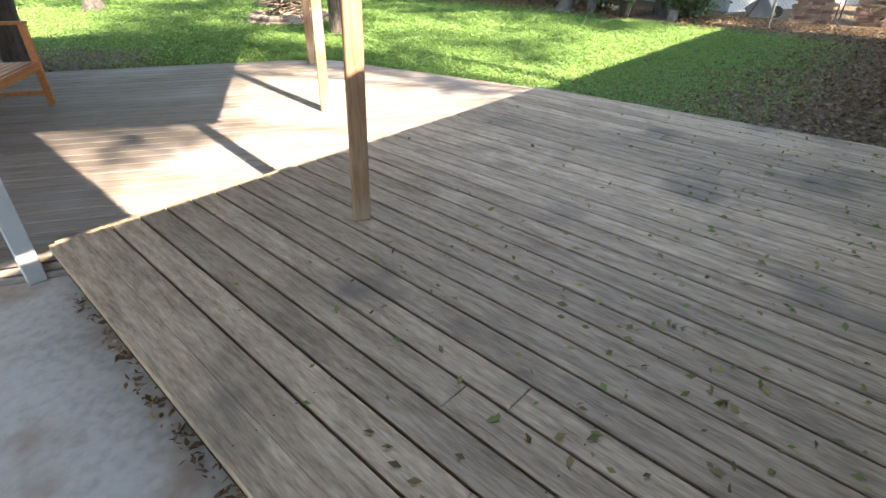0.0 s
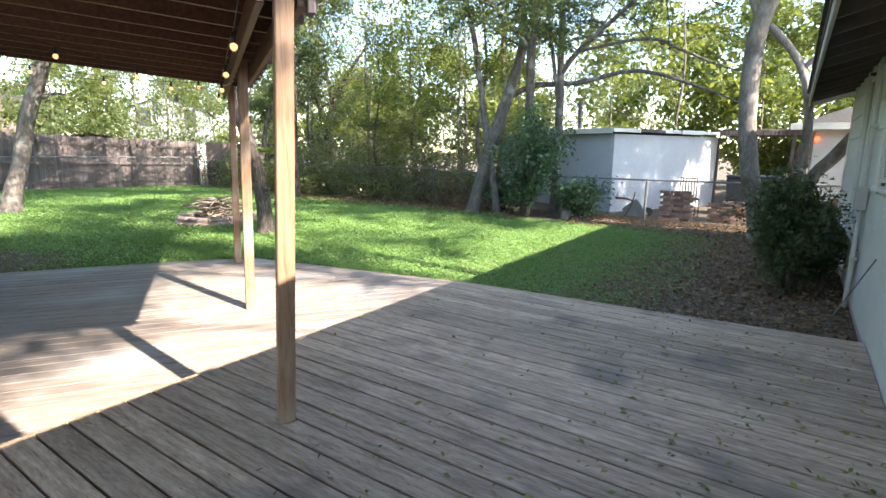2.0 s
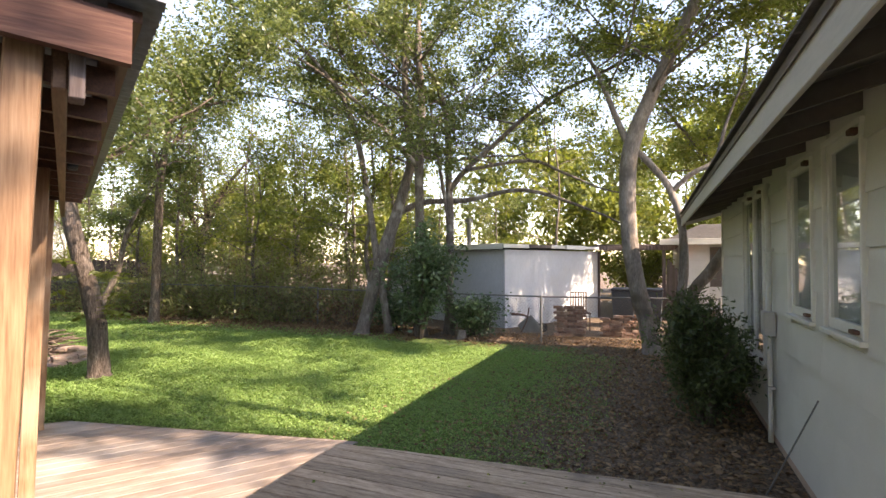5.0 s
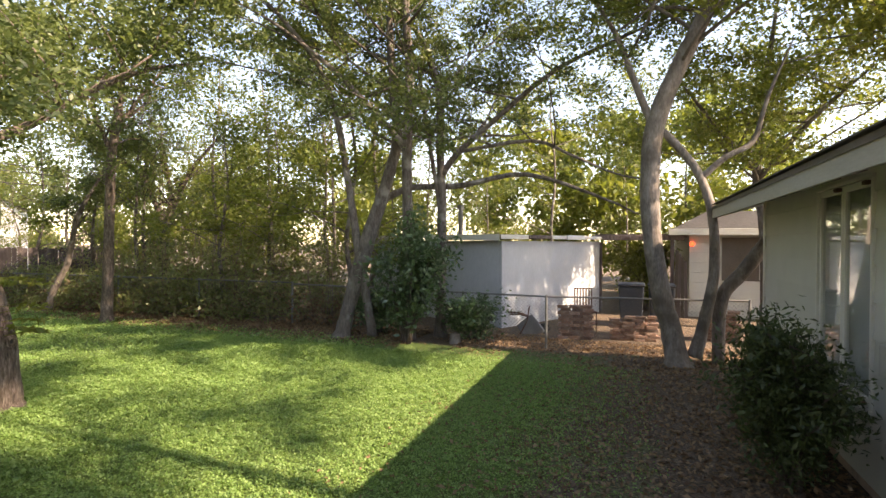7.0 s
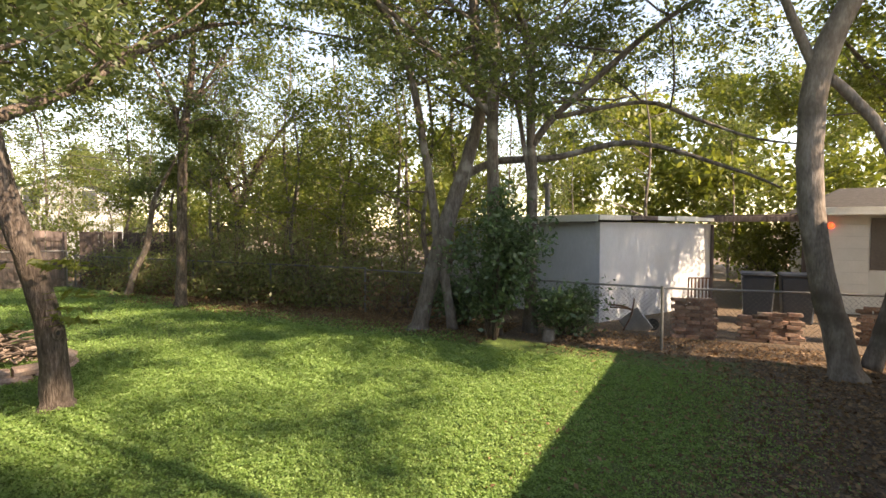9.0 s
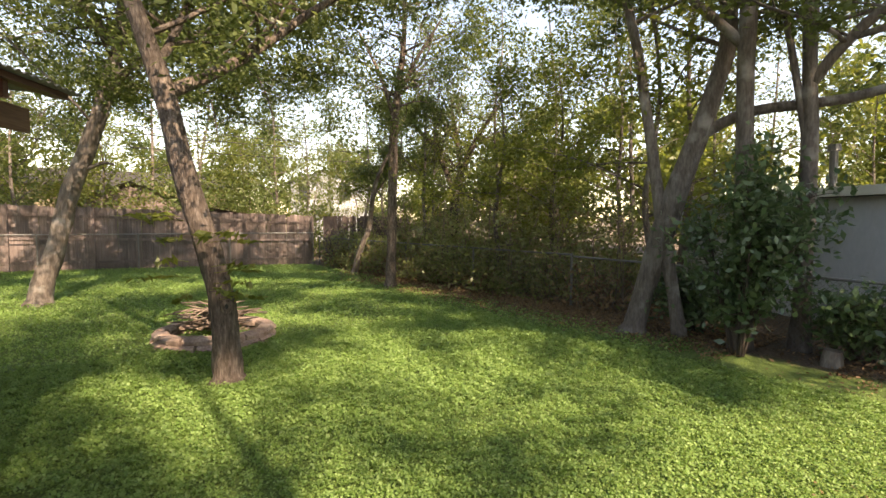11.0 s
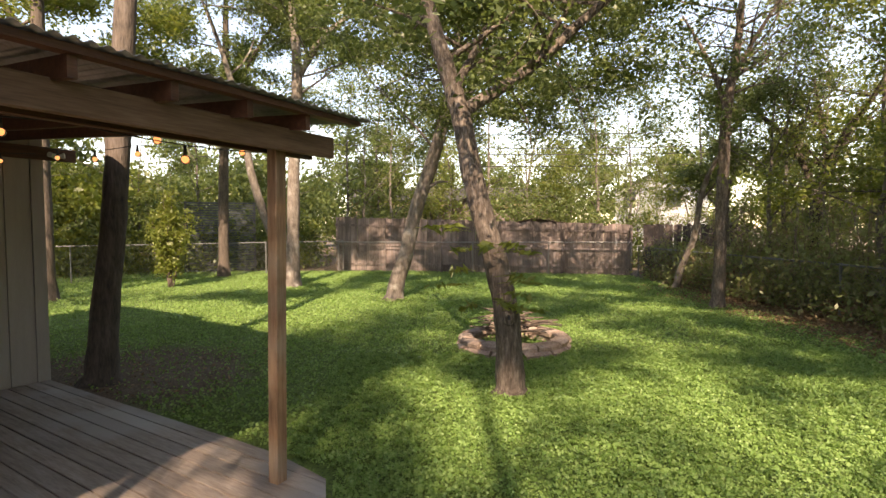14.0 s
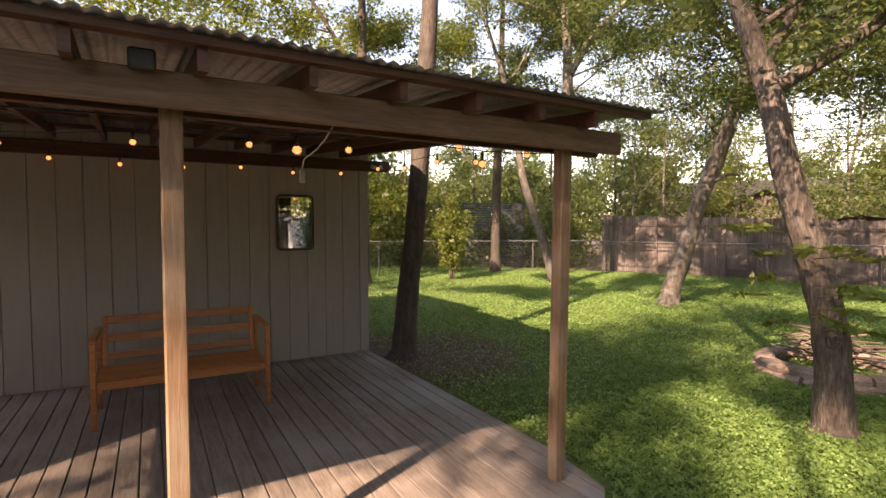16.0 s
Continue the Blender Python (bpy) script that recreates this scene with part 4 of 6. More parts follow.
def picket_fence(name, a, b, ha, hb, mat, label, seed, rails=True):
    a, b = Vector((*a, LAWN)), Vector((*b, LAWN))
    d = b - a
    length, way = d.length, d.normalized()
    f = thing(name, label, "fence", m=Matrix.Translation(a) @ way.to_track_quat("X", "Z").to_matrix().to_4x4())
    rnd = random.Random(seed)
    proto = boxed((0.0, -0.009, 0), (0.1435, 0.009, 1.0), 0.003)
    mesh = bpy.data.meshes.new("picket")
    proto.to_mesh(mesh)
    proto.free()
    mesh.materials.append(mat)
    n = int(length / 0.142)
    for k in range(n):
        h = ha + (hb - ha) * k / n + rnd.uniform(-0.025, 0.02) - (0.06 if rnd.random() < 0.06 else 0)
        link("picket", mesh, None, f, m=Matrix.LocRotScale((k * 0.142, rnd.uniform(-0.004, 0.004), 0.02), Euler((0, radians(rnd.uniform(-0.5, 0.5)), 0)), (1, 1, h)))
    if rails:
        side = 0.030
        for frac in (0.13, 0.50, 0.86):
            bm = bmesh.new()
            v = []
            for x, h in ((0, ha), (length, hb)):
                for y in (side - 0.019, side + 0.019):
                    for dz in (-0.042, 0.042):
                        v.append(bm.verts.new((x, y, h * frac + dz)))
            for g in ((0, 1, 3, 2), (4, 6, 7, 5), (0, 4, 5, 1), (2, 3, 7, 6), (0, 2, 6, 4), (1, 5, 7, 3)):
                bm.faces.new([v[i] for i in g])
            part("rail", bm, mat, f)
        k = 0
        while k * 2.4 < length:
            part("post", boxed((k * 2.4, side + 0.022, -0.05), (k * 2.4 + 0.09, side + 0.10, ha + (hb - ha) * k * 2.4 / length), 0.004), mat, f)
            k += 1
    return f


picket_fence("wooden_fence", (-20.9, 13.8), (-24.5, 2.40), 1.84, 2.26, M_FENCE, "weathered grey-pink wooden picket fence with rails", 3)
# Side stretch: its shade is put into a darker picket colour.
picket_fence("wooden_fence", (-19.3, 17.2), (-20.9, 14.1), 1.80, 1.84, M_FENCEDARK, "wooden picket fence with shade put into its dark brown", 5, False)


def slat_wall():
    f = thing("slat_screen", "dark horizontal slat screen behind the chain link", "screen", m=pose(-23.5, -3.5, LAWN, 0, 0, math.degrees(math.atan2(2.5, -1.0))))
    for x in (0.0, 1.35, 2.62):
        part("upright", boxed((x, 0.02, 0), (x + 0.08, 0.1, 2.95), 0.004), M_FENCEDARK, f)
    for k in range(28):
        part("slat", boxed((-0.02, -0.004, 0.05 + k * 0.103), (2.72, 0.018, 0.125 + k * 0.103), 0.002), M_PLASTIC, f)


slat_wall()


# ---- the white shed and the yard beyond the fence ----
def build_white_shed():
    SW = Matrix(((0.44, -0.90, 0, -3.68), (0.90, 0.44, 0, 15.56), (0, 0, 1, LAWN), (0, 0, 0, 1)))   # x along the sunlit wall, y along the shaded one
    s = thing("white_shed", "white rendered shed with a flat shabby roof", "shed", m=SW)
    part("wall", boxed((0, 0, -0.05), (4.55, 0.12, 2.12), 0.004), M_WHITE, s)
    part("wall", boxed((0, 0.122, -0.05), (0.12, 5.4, 2.12), 0.004), M_WHITE, s)
    part("wall", boxed((4.43, 0.122, -0.05), (4.55, 5.4, 2.12)), M_WHITE, s)
    part("wall", boxed((0.122, 5.28, -0.05), (4.428, 5.4, 2.12)), M_WHITE, s)
    part("roof", boxed((-0.25, -0.18, 2.20), (4.75, 5.6, 2.27), 0.01), M_SHINGLE, s, "dark flat felt roof")
    part("fascia", boxed((-0.27, -0.15, 2.125), (-0.245, 5.6, 2.275), 0.004), M_TRIM, s, "cream fascia board")
    rnd = random.Random(6)
    x = -0.27
    while x < 4.7:
        w = rnd.uniform(0.5, 1.2)
        part("torn_edge", boxed((x, -0.21 + rnd.uniform(-0.05, 0.02), 2.17 + rnd.uniform(-0.04, 0.02)), (min(x + w, 4.8), -0.185, 2.26 + rnd.uniform(-0.01, 0.03)), 0.004), M_TRIM if rnd.random() < 0.6 else M_FENCE, s, "splintered roof edge board")
        x += w + 0.01
    part("downpipe", boxed((4.50, -0.07, -0.02), (4.57, -0.005, 2.1), 0.01), M_FENCE, s)
    bm = bmesh.new()
    rod(bm, (1.2, 2.6, 2.25), (1.2, 2.6, 3.05), 0.07, 10)
    rod(bm, (1.2, 2.6, 3.05), (1.2, 2.6, 3.18), 0.12, 10, 0.10)
    part("vent_pipe", bm, M_METAL, s, "grey metal roof vent pipe")


build_white_shed()


def build_carport():
    """Sagging beams between the shed and the neighbour's house."""
    c = thing("carport", "low weathered carport roof between shed and house", "carport")
    part("beam", boxed((-1.9, 19.3, 2.02), (0.6, 19.42, 2.16), 0.006), M_FENCE, c)
    part("roof", boxed((-1.8, 19.43, 2.10), (0.7, 24.0, 2.2), 0.01), M_FENCEDARK, c)
    for x in (0.25,):
        part("post", boxed((x, 19.3, LAWN), (x + 0.1, 19.4, 2.02), 0.005), M_FENCEDARK, c)
    n = thing("neighbour_house", "cream sided neighbour house with a shingle roof", "house")
    part("wall", boxed((0.75, 19.6, LAWN), (9.0, 19.8, 2.25)), M_SIDING, n)
    part("wall", boxed((0.75, 19.802, LAWN), (0.95, 27.0, 2.25)), M_SIDING, n)
    for k in range(8):
        part("siding_plank", boxed((0.76, 19.575, 0.0 + k * 0.28), (1.55, 19.598, 0.272 + k * 0.28), 0.003), M_TRIM, n)
    # Flat dark panel, not a cut opening: the unlit inside put in as colour.
    part("opening", boxed((1.58, 19.57, 0.9), (3.4, 19.598, 2.1)), M_EAVES, n, "dark panel standing in for an unlit window opening")
    bm = bmesh.new()
    v = [bm.verts.new(q) for q in ((0.2, 18.9, 2.25), (9.5, 18.9, 2.25), (9.5, 23.5, 3.05), (1.6, 23.5, 3.05), (0.2, 27.5, 2.25))]
    bm.faces.new((v[0], v[1], v[2], v[3]))
    bm.faces.new((v[0], v[3], v[4]))
    bmesh.ops.solidify(bm, geom=bm.faces[:], thickness=-0.06)
    part("roof", bm, M_SHINGLE, n)
    part("fascia", boxed((0.18, 18.86, 2.16), (9.5, 18.885, 2.33), 0.004), M_TRIM, n)
    r = thing("porch_lamp", "small glowing red porch lamp on the neighbour wall", "lamp", m=pose(0.82, 19.50, 1.92))
    bm = bmesh.new()
    bmesh.ops.create_uvsphere(bm, u_segments=10, v_segments=8, radius=0.07)
    part("globe", bm, M_LAMPRED, r)
    part("mount", boxed((-0.03, 0.05, -0.03), (0.03, 0.075, 0.03)), M_METAL, r)
    sign = thing("wall_sign", "white panel with dark bars on the neighbour wall", "sign", m=pose(2.48, 19.54, 0.95))
    part("panel", boxed((0, 0, 0), (0.5, 0.02, 0.8), 0.004), M_TRIM, sign)
    for k, (bx, bz, bw, bh) in enumerate(((0.05, 0.62, 0.16, 0.06), (0.27, 0.58, 0.07, 0.16), (0.05, 0.40, 0.10, 0.12), (0.22, 0.36, 0.20, 0.06), (0.08, 0.14, 0.07, 0.17), (0.24, 0.16, 0.18, 0.07))):
        part("bar", boxed((bx, -0.006, bz), (bx + bw, -0.001, bz + bh), 0.001), M_PLASTIC, sign)
    # planks leaning at the corner
    for k in range(4):
        p = thing("leaning_plank", "dark plank leaning beside the neighbour wall", "plank", "leaning planks", m=pose(0.32 + k * 0.1, 19.15 + 0.02 * k, LAWN, -5, 2 - k, 0))
        part("board", boxed((0, 0, 0), (0.085, 0.025, 1.9 - 0.1 * k), 0.003), M_FENCEDARK if k % 2 else M_JOIST, p)


build_carport()


def build_brick_pile(x, y, nx, ny, nz, turn, label, seed):
    pile = thing("brick_pile", label, "brick pile", "brick piles by the fence", m=pose(x, y, LAWN, 0, 0, turn))
    rnd = random.Random(seed)
    proto = boxed((-0.11, -0.052, 0), (0.11, 0.052, 0.062), 0.006)
    mesh = bpy.data.meshes.new("brick")
    proto.to_mesh(mesh)
    proto.free()
    mesh.materials.append(M_BRICK)
    for k in range(nz):
        for j in range(ny):
            for i in range(nx):
                if k > nz - 3 and rnd.random() < 0.35:
                    continue
                link("brick", mesh, None, pile, m=pose(i * 0.235 + rnd.uniform(-0.02, 0.02) + 0.06 * (k % 2), j * 0.118 + rnd.uniform(-0.01, 0.01), k * 0.066, 0, 0, rnd.uniform(-6, 6)))


build_brick_pile(-2.1, 14.75, 3, 2, 11, 8, "neat chest-high pile of salvaged bricks", 1)
build_brick_pile(-1.05, 15.0, 4, 2, 8, 4, "low uneven pile of salvaged bricks", 2)
build_brick_pile(0.75, 15.6, 3, 2, 10, -5, "pile of salvaged bricks behind the leaning log", 3)


def build_bin(x, y, label):
    b = thing("wheelie_bin", label, "bin", "dark bins", m=pose(x, y, LAWN))
    bm = bmesh.new()
    box(bm, (-0.3, -0.35, 0.06), (0.3, 0.35, 1.0), 0.03)
    for v in bm.verts:
        k = 0.82 + 0.18 * v.co.z
        v.co.x *= k
        v.co.y *= k
    part("body", bm, M_PLASTIC, b)
    part("lid", boxed((-0.32, -0.38, 1.002), (0.32, 0.38, 1.07), 0.03), M_PLASTIC, b)
    for s in (-1, 1):
        bm = bmesh.new()
        rod(bm, (s * 0.22 - 0.03, 0.32, 0.10), (s * 0.22 + 0.03, 0.32, 0.10), 0.1, 14)
        part("wheel", bm, M_BLACK, b)


build_bin(-0.75, 17.2, "dark grey wheeled bin behind the brick pile")
build_bin(-0.05, 17.3, "dark grey wheeled bin behind the brick pile")


def build_wheelbarrow():
    w = thing("wheelbarrow", "old upturned wheelbarrow frame against the white shed", "wheelbarrow", m=pose(-2.9, 15.0, LAWN, 0, 0, 20))
    t = Tubes()
    p, r = smooth_line([(-0.45, 0, 0.45), (-0.1, 0.05, 0.42), (0.2, 0.1, 0.25), (0.35, 0.1, 0.12)], [0.018] * 4)
    t.add(p, r, 7)
    p, r = smooth_line([(-0.45, 0.3, 0.46), (-0.1, 0.3, 0.42), (0.2, 0.2, 0.25), (0.35, 0.12, 0.12)], [0.018] * 4)
    t.add(p, r, 7)
    p, r = smooth_line([(-0.2, 0.0, 0.0), (-0.05, 0.02, 0.3), (0.02, 0.1, 0.62)], [0.016] * 3)
    t.add(p, r, 7)
    link("frame", t.mesh("frame"), M_RUST, w)
    bm = bmesh.new()
    box(bm, (-0.35, -0.02, 0.0), (0.1, 0.04, 0.5), 0.02, pose(0.3, 0.05, 0.0, 0, -38, 0))
    part("tray", bm, M_METAL, w)
    bm = bmesh.new()
    rod(bm, (0.36, 0.06, 0.12), (0.36, 0.14, 0.12), 0.12, 14)
    part("wheel", bm, M_BLACK, w)


build_wheelbarrow()

stump = thing("stump", "short sawn tree stump in the leaf litter", "stump", m=pose(-4.10, 13.35, LAWN))
bm = bmesh.new()
rod(bm, (0, 0, -0.03), (0.01, 0, 0.20), 0.13, 12, 0.10)
part("wood", bm, M_BARKPALE, stump)

chair = thing("garden_chair", "rust-brown metal garden chair behind the brick pile", "chair", m=pose(-1.75, 15.9, LAWN, 0, 0, 20))
for i, (x, y) in enumerate(((-0.2, -0.2), (0.2, -0.2), (-0.2, 0.2), (0.2, 0.2))):
    bm = bmesh.new()
    rod(bm, (x, y, 0), (x, y, 0.45), 0.014, 6)
    part("leg", bm, M_RUST, chair)
part("seat", boxed((-0.23, -0.23, 0.452), (0.23, 0.23, 0.48), 0.01), M_RUST, chair)
for x in (-0.2, 0.2):
    part("back_post", boxed((x - 0.014, 0.2, 0.482), (x + 0.014, 0.228, 1.0), 0.004), M_RUST, chair)
for k in range(5):
    part("back_slat", boxed((-0.155 + k * 0.07, 0.205, 0.50), (-0.125 + k * 0.07, 0.222, 0.97), 0.003), M_RUST, chair)
part("back_rail", boxed((-0.185, 0.203, 0.972), (0.185, 0.225, 1.0), 0.004), M_RUST, chair)


# ---- far houses, cables ----
def gable_house(name, label, x, y, turn, w, d, h, rise, wall_mat, roof_mat, windows=(), overhang=0.3):
    g = thing(name, label, "house", m=pose(x, y, LAWN, 0, 0, turn))
    bm = bmesh.new()
    v = [bm.verts.new(q) for q in ((-w / 2, -d / 2, 0), (w / 2, -d / 2, 0), (w / 2, -d / 2, h), (0, -d / 2, h + rise), (-w / 2, -d / 2, h),
                                   (-w / 2, d / 2, 0), (w / 2, d / 2, 0), (w / 2, d / 2, h), (0, d / 2, h + rise), (-w / 2, d / 2, h))]
    for f in ((0, 1, 2, 3, 4), (9, 8, 7, 6, 5), (0, 5, 6, 1), (1, 6, 7, 2), (4, 9, 5, 0)):
        bm.faces.new([v[i] for i in f])
    part("wall", bm, wall_mat, g)
    for s in (-1, 1):
        bm = bmesh.new()
        k = rise / (w / 2)
        q = [bm.verts.new(c) for c in ((s * (w / 2 + overhang), -d / 2 - overhang, h - overhang * k + 0.02), (0, -d / 2 - overhang, h + rise + 0.02), (0, d / 2 + overhang, h + rise + 0.02), (s * (w / 2 + overhang), d / 2 + overhang, h - overhang * k + 0.02))]
        bm.faces.new(q)
        bmesh.ops.solidify(bm, geom=bm.faces[:], thickness=0.12)
        part("roof", bm, roof_mat, g)
    for wx, wz, ww, wh in windows:
        win = part("window", boxed((wx - ww / 2, -d / 2 - 0.04, wz), (wx + ww / 2, -d / 2 + 0.02, wz + wh), 0.01), M_TRIM, g)
        part("pane", boxed((wx - ww / 2 + 0.08, -d / 2 - 0.05, wz + 0.08), (wx + ww / 2 - 0.08, -d / 2 - 0.041, wz + wh - 0.08)), M_PLASTIC, win)
    return g


gable_house("garden_shed", "grey gabled garden shed behind the wooden fence", -30.5, 8.6, 87, 4.4, 4.0, 2.5, 0.85, M_FENCE, M_SHINGLE)
gable_house("buff_house", "buff brick house with a low roof beyond the fence", -42.0, 8.0, 0, 8.0, 14.0, 3.7, 1.1, M_YELLOWBRICK, M_SHINGLE)
gable_house("white_house", "pale two-storey house seen between the trees", -42.0, 24.5, 55, 5.0, 9.0, 4.4, 1.0, M_GREYPOST, M_SHINGLE, ((-1.5, 3.0, 1.0, 1.5), (1.5, 3.0, 1.0, 1.5)))
gable_house("low_shelter", "rust-brown low shelter roof above the wooden fence", -25.3, 11.4, 70, 3.2, 2.6, 1.86, 0.28, M_FENCEDARK, M_RUST)

for k, (z0, z1, dy) in enumerate(((6.3, 5.35, 0.0), (5.95, 5.1, 0.2), (5.2, 4.75, 0.4), (6.9, 6.0, 0.1))):
    c = thing("power_line", "thin black overhead power cable", "cable", "overhead cables")
    t = Tubes()
    a, b = Vector((-31.5, -8.0 + dy, z0 + 0.6)), Vector((-21.6, 29.5 + dy, z1 - 0.2))
    t.add([a.lerp(b, i / 16) - Vector((0, 0, 0.7 * 4 * (i / 16) * (1 - i / 16))) for i in range(17)], [0.019] * 17, 5)
    link("cable", t.mesh("cable"), M_BLACK, c)

# ---- trees ----
leaning_tree = tree("tree", "leaning rough-barked tree with a knot hole beside the fire ring",
     [[(-7.64, 7.25, LAWN, 0.17), (-7.64, 7.23, 0.30, 0.145), (-7.66, 7.19, 0.80, 0.135), (-7.68, 7.06, 1.40, 0.125), (-7.70, 6.88, 2.05, 0.115), (-7.72, 6.71, 2.90, 0.105), (-7.74, 6.50, 3.6, 0.085), (-7.9, 6.2, 4.7, 0.06), (-8.1, 5.9, 5.8, 0.03)],
      [(-7.72, 6.73, 2.86, 0.07), (-7.76, 7.19, 3.14, 0.065), (-7.70, 7.64, 3.46, 0.055), (-7.6, 8.2, 3.95, 0.045), (-7.5, 9.0, 4.5, 0.03), (-7.6, 9.9, 4.9, 0.015)],
      [(-7.72, 6.66, 3.1, 0.05), (-8.1, 6.9, 3.6, 0.045), (-8.7, 7.2, 4.3, 0.03), (-9.3, 7.5, 4.9, 0.015)]],
     M_BARKROUGH, (), 30000, 0.085, M_LEAF, 11, 0.24, twig_from=3.2, twig_len=2.0, shift=(-0.12, 0.13))

knot = Tubes()
for k in range(2):
    ring = [(0.0, 0.045 * math.cos(a), 0.06 * math.sin(a)) for a in np.linspace(0, 2 * math.pi, 13)]
    knot.add([(0.012 * k, y * (1 - 0.3 * k), z * (1 - 0.3 * k)) for x, y, z in ring], [0.022 - 0.006 * k] * 13, 6)
link("knot_rim", knot.mesh("knot_rim"), M_BARKROUGH, leaning_tree, m=pose(0.125, -0.04, 0.84, 0, 0, -9))
# Black disc inside the rim, the hollow's shade put in as colour.
bm = bmesh.new()
rod(bm, (-0.02, 0, 0), (0.010, 0, 0), 0.042, 12)
part("knot_hole", bm, M_BLACK, leaning_tree, "black disc for the shade in the knot hole", pose(0.127, -0.04, 0.84, 0, 0, -9))

tree("tree", "grey-barked tree leaning over the lawn before the wooden fence",
     [[(-15.39, 5.75, LAWN, 0.24), (-15.39, 5.85, 0.4, 0.20), (-15.4, 6.05, 0.97, 0.185), (-15.4, 6.34, 2.2, 0.175), (-15.38, 6.72, 3.25, 0.17), (-15.36, 7.05, 4.4, 0.15), (-15.35, 7.3, 5.5, 0.13), (-15.4, 7.4, 7.0, 0.09), (-15.6, 7.2, 9.0, 0.05)],
      [(-15.36, 7.05, 4.4, 0.10), (-15.0, 7.9, 5.2, 0.08), (-14.6, 9.2, 5.9, 0.06), (-14.2, 10.6, 6.4, 0.03)],
      [(-15.35, 7.25, 5.3, 0.09), (-15.2, 6.4, 6.3, 0.07), (-14.9, 5.4, 7.2, 0.04)],
      [(-15.4, 6.5, 2.55, 0.05), (-15.2, 6.85, 2.75, 0.035), (-15.1, 7.1, 2.75, 0.02)],
      [(-14.6, 9.2, 5.85, 0.04), (-14.4, 9.6, 5.35, 0.03), (-14.2, 10.0, 4.5, 0.02), (-14.1, 10.2, 3.7, 0.01)],
      [(-15.0, 7.95, 5.2, 0.04), (-14.7, 8.5, 4.9, 0.03), (-14.5, 8.9, 4.2, 0.018), (-14.4, 9.0, 3.5, 0.01)]],
     M_BARK, (), 66000, 0.105, M_LEAF, 12, 0.22, twig_from=3.4, twig_len=3.0, droop=0.32, every=1, shift=(0.19, -0.17))

tree("tree", "tall twin-stemmed tree at the far edge of the lawn",
     [[(-18.48, 2.52, LAWN, 0.24), (-18.5, 2.56, 1.5, 0.19), (-18.5, 2.62, 3.4, 0.18), (-18.53, 2.76, 6.37, 0.16), (-18.5, 2.6, 8.5, 0.1), (-18.5, 2.3, 10.5, 0.05)],
      [(-18.53, 2.78, 6.2, 0.11), (-18.69, 3.58, 7.5, 0.09), (-18.78, 4.6, 8.3, 0.06), (-18.8, 5.8, 8.8, 0.03)],
      [(-18.45, 2.36, 0.0, 0.15), (-18.36, 2.1, 1.1, 0.14), (-18.29, 1.78, 2.0, 0.13), (-18.17, 1.42, 3.4, 0.12), (-18.1, 1.17, 5.1, 0.10), (-18.0, 0.6, 7.2, 0.06), (-17.9, 0.0, 8.8, 0.03)]],
     M_BARK, (), 34000, 0.12, M_LEAF, 13, 0.28, twig_from=5.0, twig_len=3.0, shift=(0.3, -0.27))

tree("tree", "dark-trunked tree close to the corner of the side building",
     [[(-8.46, 2.66, LAWN, 0.20), (-8.47, 2.70, 0.5, 0.15), (-8.53, 2.80, 1.6, 0.135), (-8.56, 2.86, 2.43, 0.13), (-8.61, 2.95, 3.8, 0.12), (-8.66, 3.02, 5.2, 0.10), (-8.7, 3.0, 7.0, 0.07), (-8.6, 2.9, 9.0, 0.03)]],
     M_BARKDARK, (), 40000, 0.10, M_LEAFLIGHT, 14, 0.30, twig_from=4.6, twig_len=2.8, shift=(0.09, 0.0))

tree("tree", "slender straight tree before the chain link fence",
     [[(-13.44, 12.78, LAWN, 0.15), (-13.41, 12.80, 0.9, 0.125), (-13.39, 12.82, 2.26, 0.12), (-13.35, 12.86, 3.96, 0.115), (-13.29, 12.95, 4.9, 0.09), (-13.2, 13.06, 6.1, 0.065), (-13.2, 13.05, 7.6, 0.03)],
      [(-13.35, 12.86, 4.1, 0.06), (-13.56, 12.59, 5.19, 0.045), (-13.87, 12.14, 6.3, 0.02)],
      [(-13.3, 12.93, 4.7, 0.06), (-13.0, 13.3, 5.6, 0.045), (-12.6, 13.8, 6.6, 0.02)],
      [(-13.29, 12.95, 4.9, 0.05), (-13.35, 13.1, 6.0, 0.04), (-13.5, 13.3, 7.2, 0.02)]],
     M_BARKROUGH, (), 1500, 0.09, M_LEAF, 15, 0.35, twig_from=4.4, twig_len=1.3, every=1)

tree("tree", "bare spreading tree with thin yellowing leaves beyond the fence",
     [[(-16.82, 17.3, LAWN, 0.2), (-16.75, 17.4, 1.2, 0.17), (-16.72, 17.43, 2.43, 0.16), (-16.57, 17.61, 3.24, 0.14), (-16.19, 18.01, 4.49, 0.09), (-15.66, 18.55, 5.57, 0.05), (-15.2, 19.0, 6.4, 0.02)],
      [(-16.73, 17.42, 2.5, 0.10), (-17.13, 16.95, 4.0, 0.08), (-17.5, 16.49, 4.7, 0.06), (-18.0, 16.0, 5.6, 0.03)],
      [(-16.57, 17.61, 3.2, 0.09), (-16.7, 17.5, 4.4, 0.07), (-16.8, 17.3, 5.8, 0.03)]],
     M_BARKDARK, (), 3000, 0.10, M_LEAFLIGHT, 16, 0.5, twig_from=3.2, twig_len=1.6, every=1)

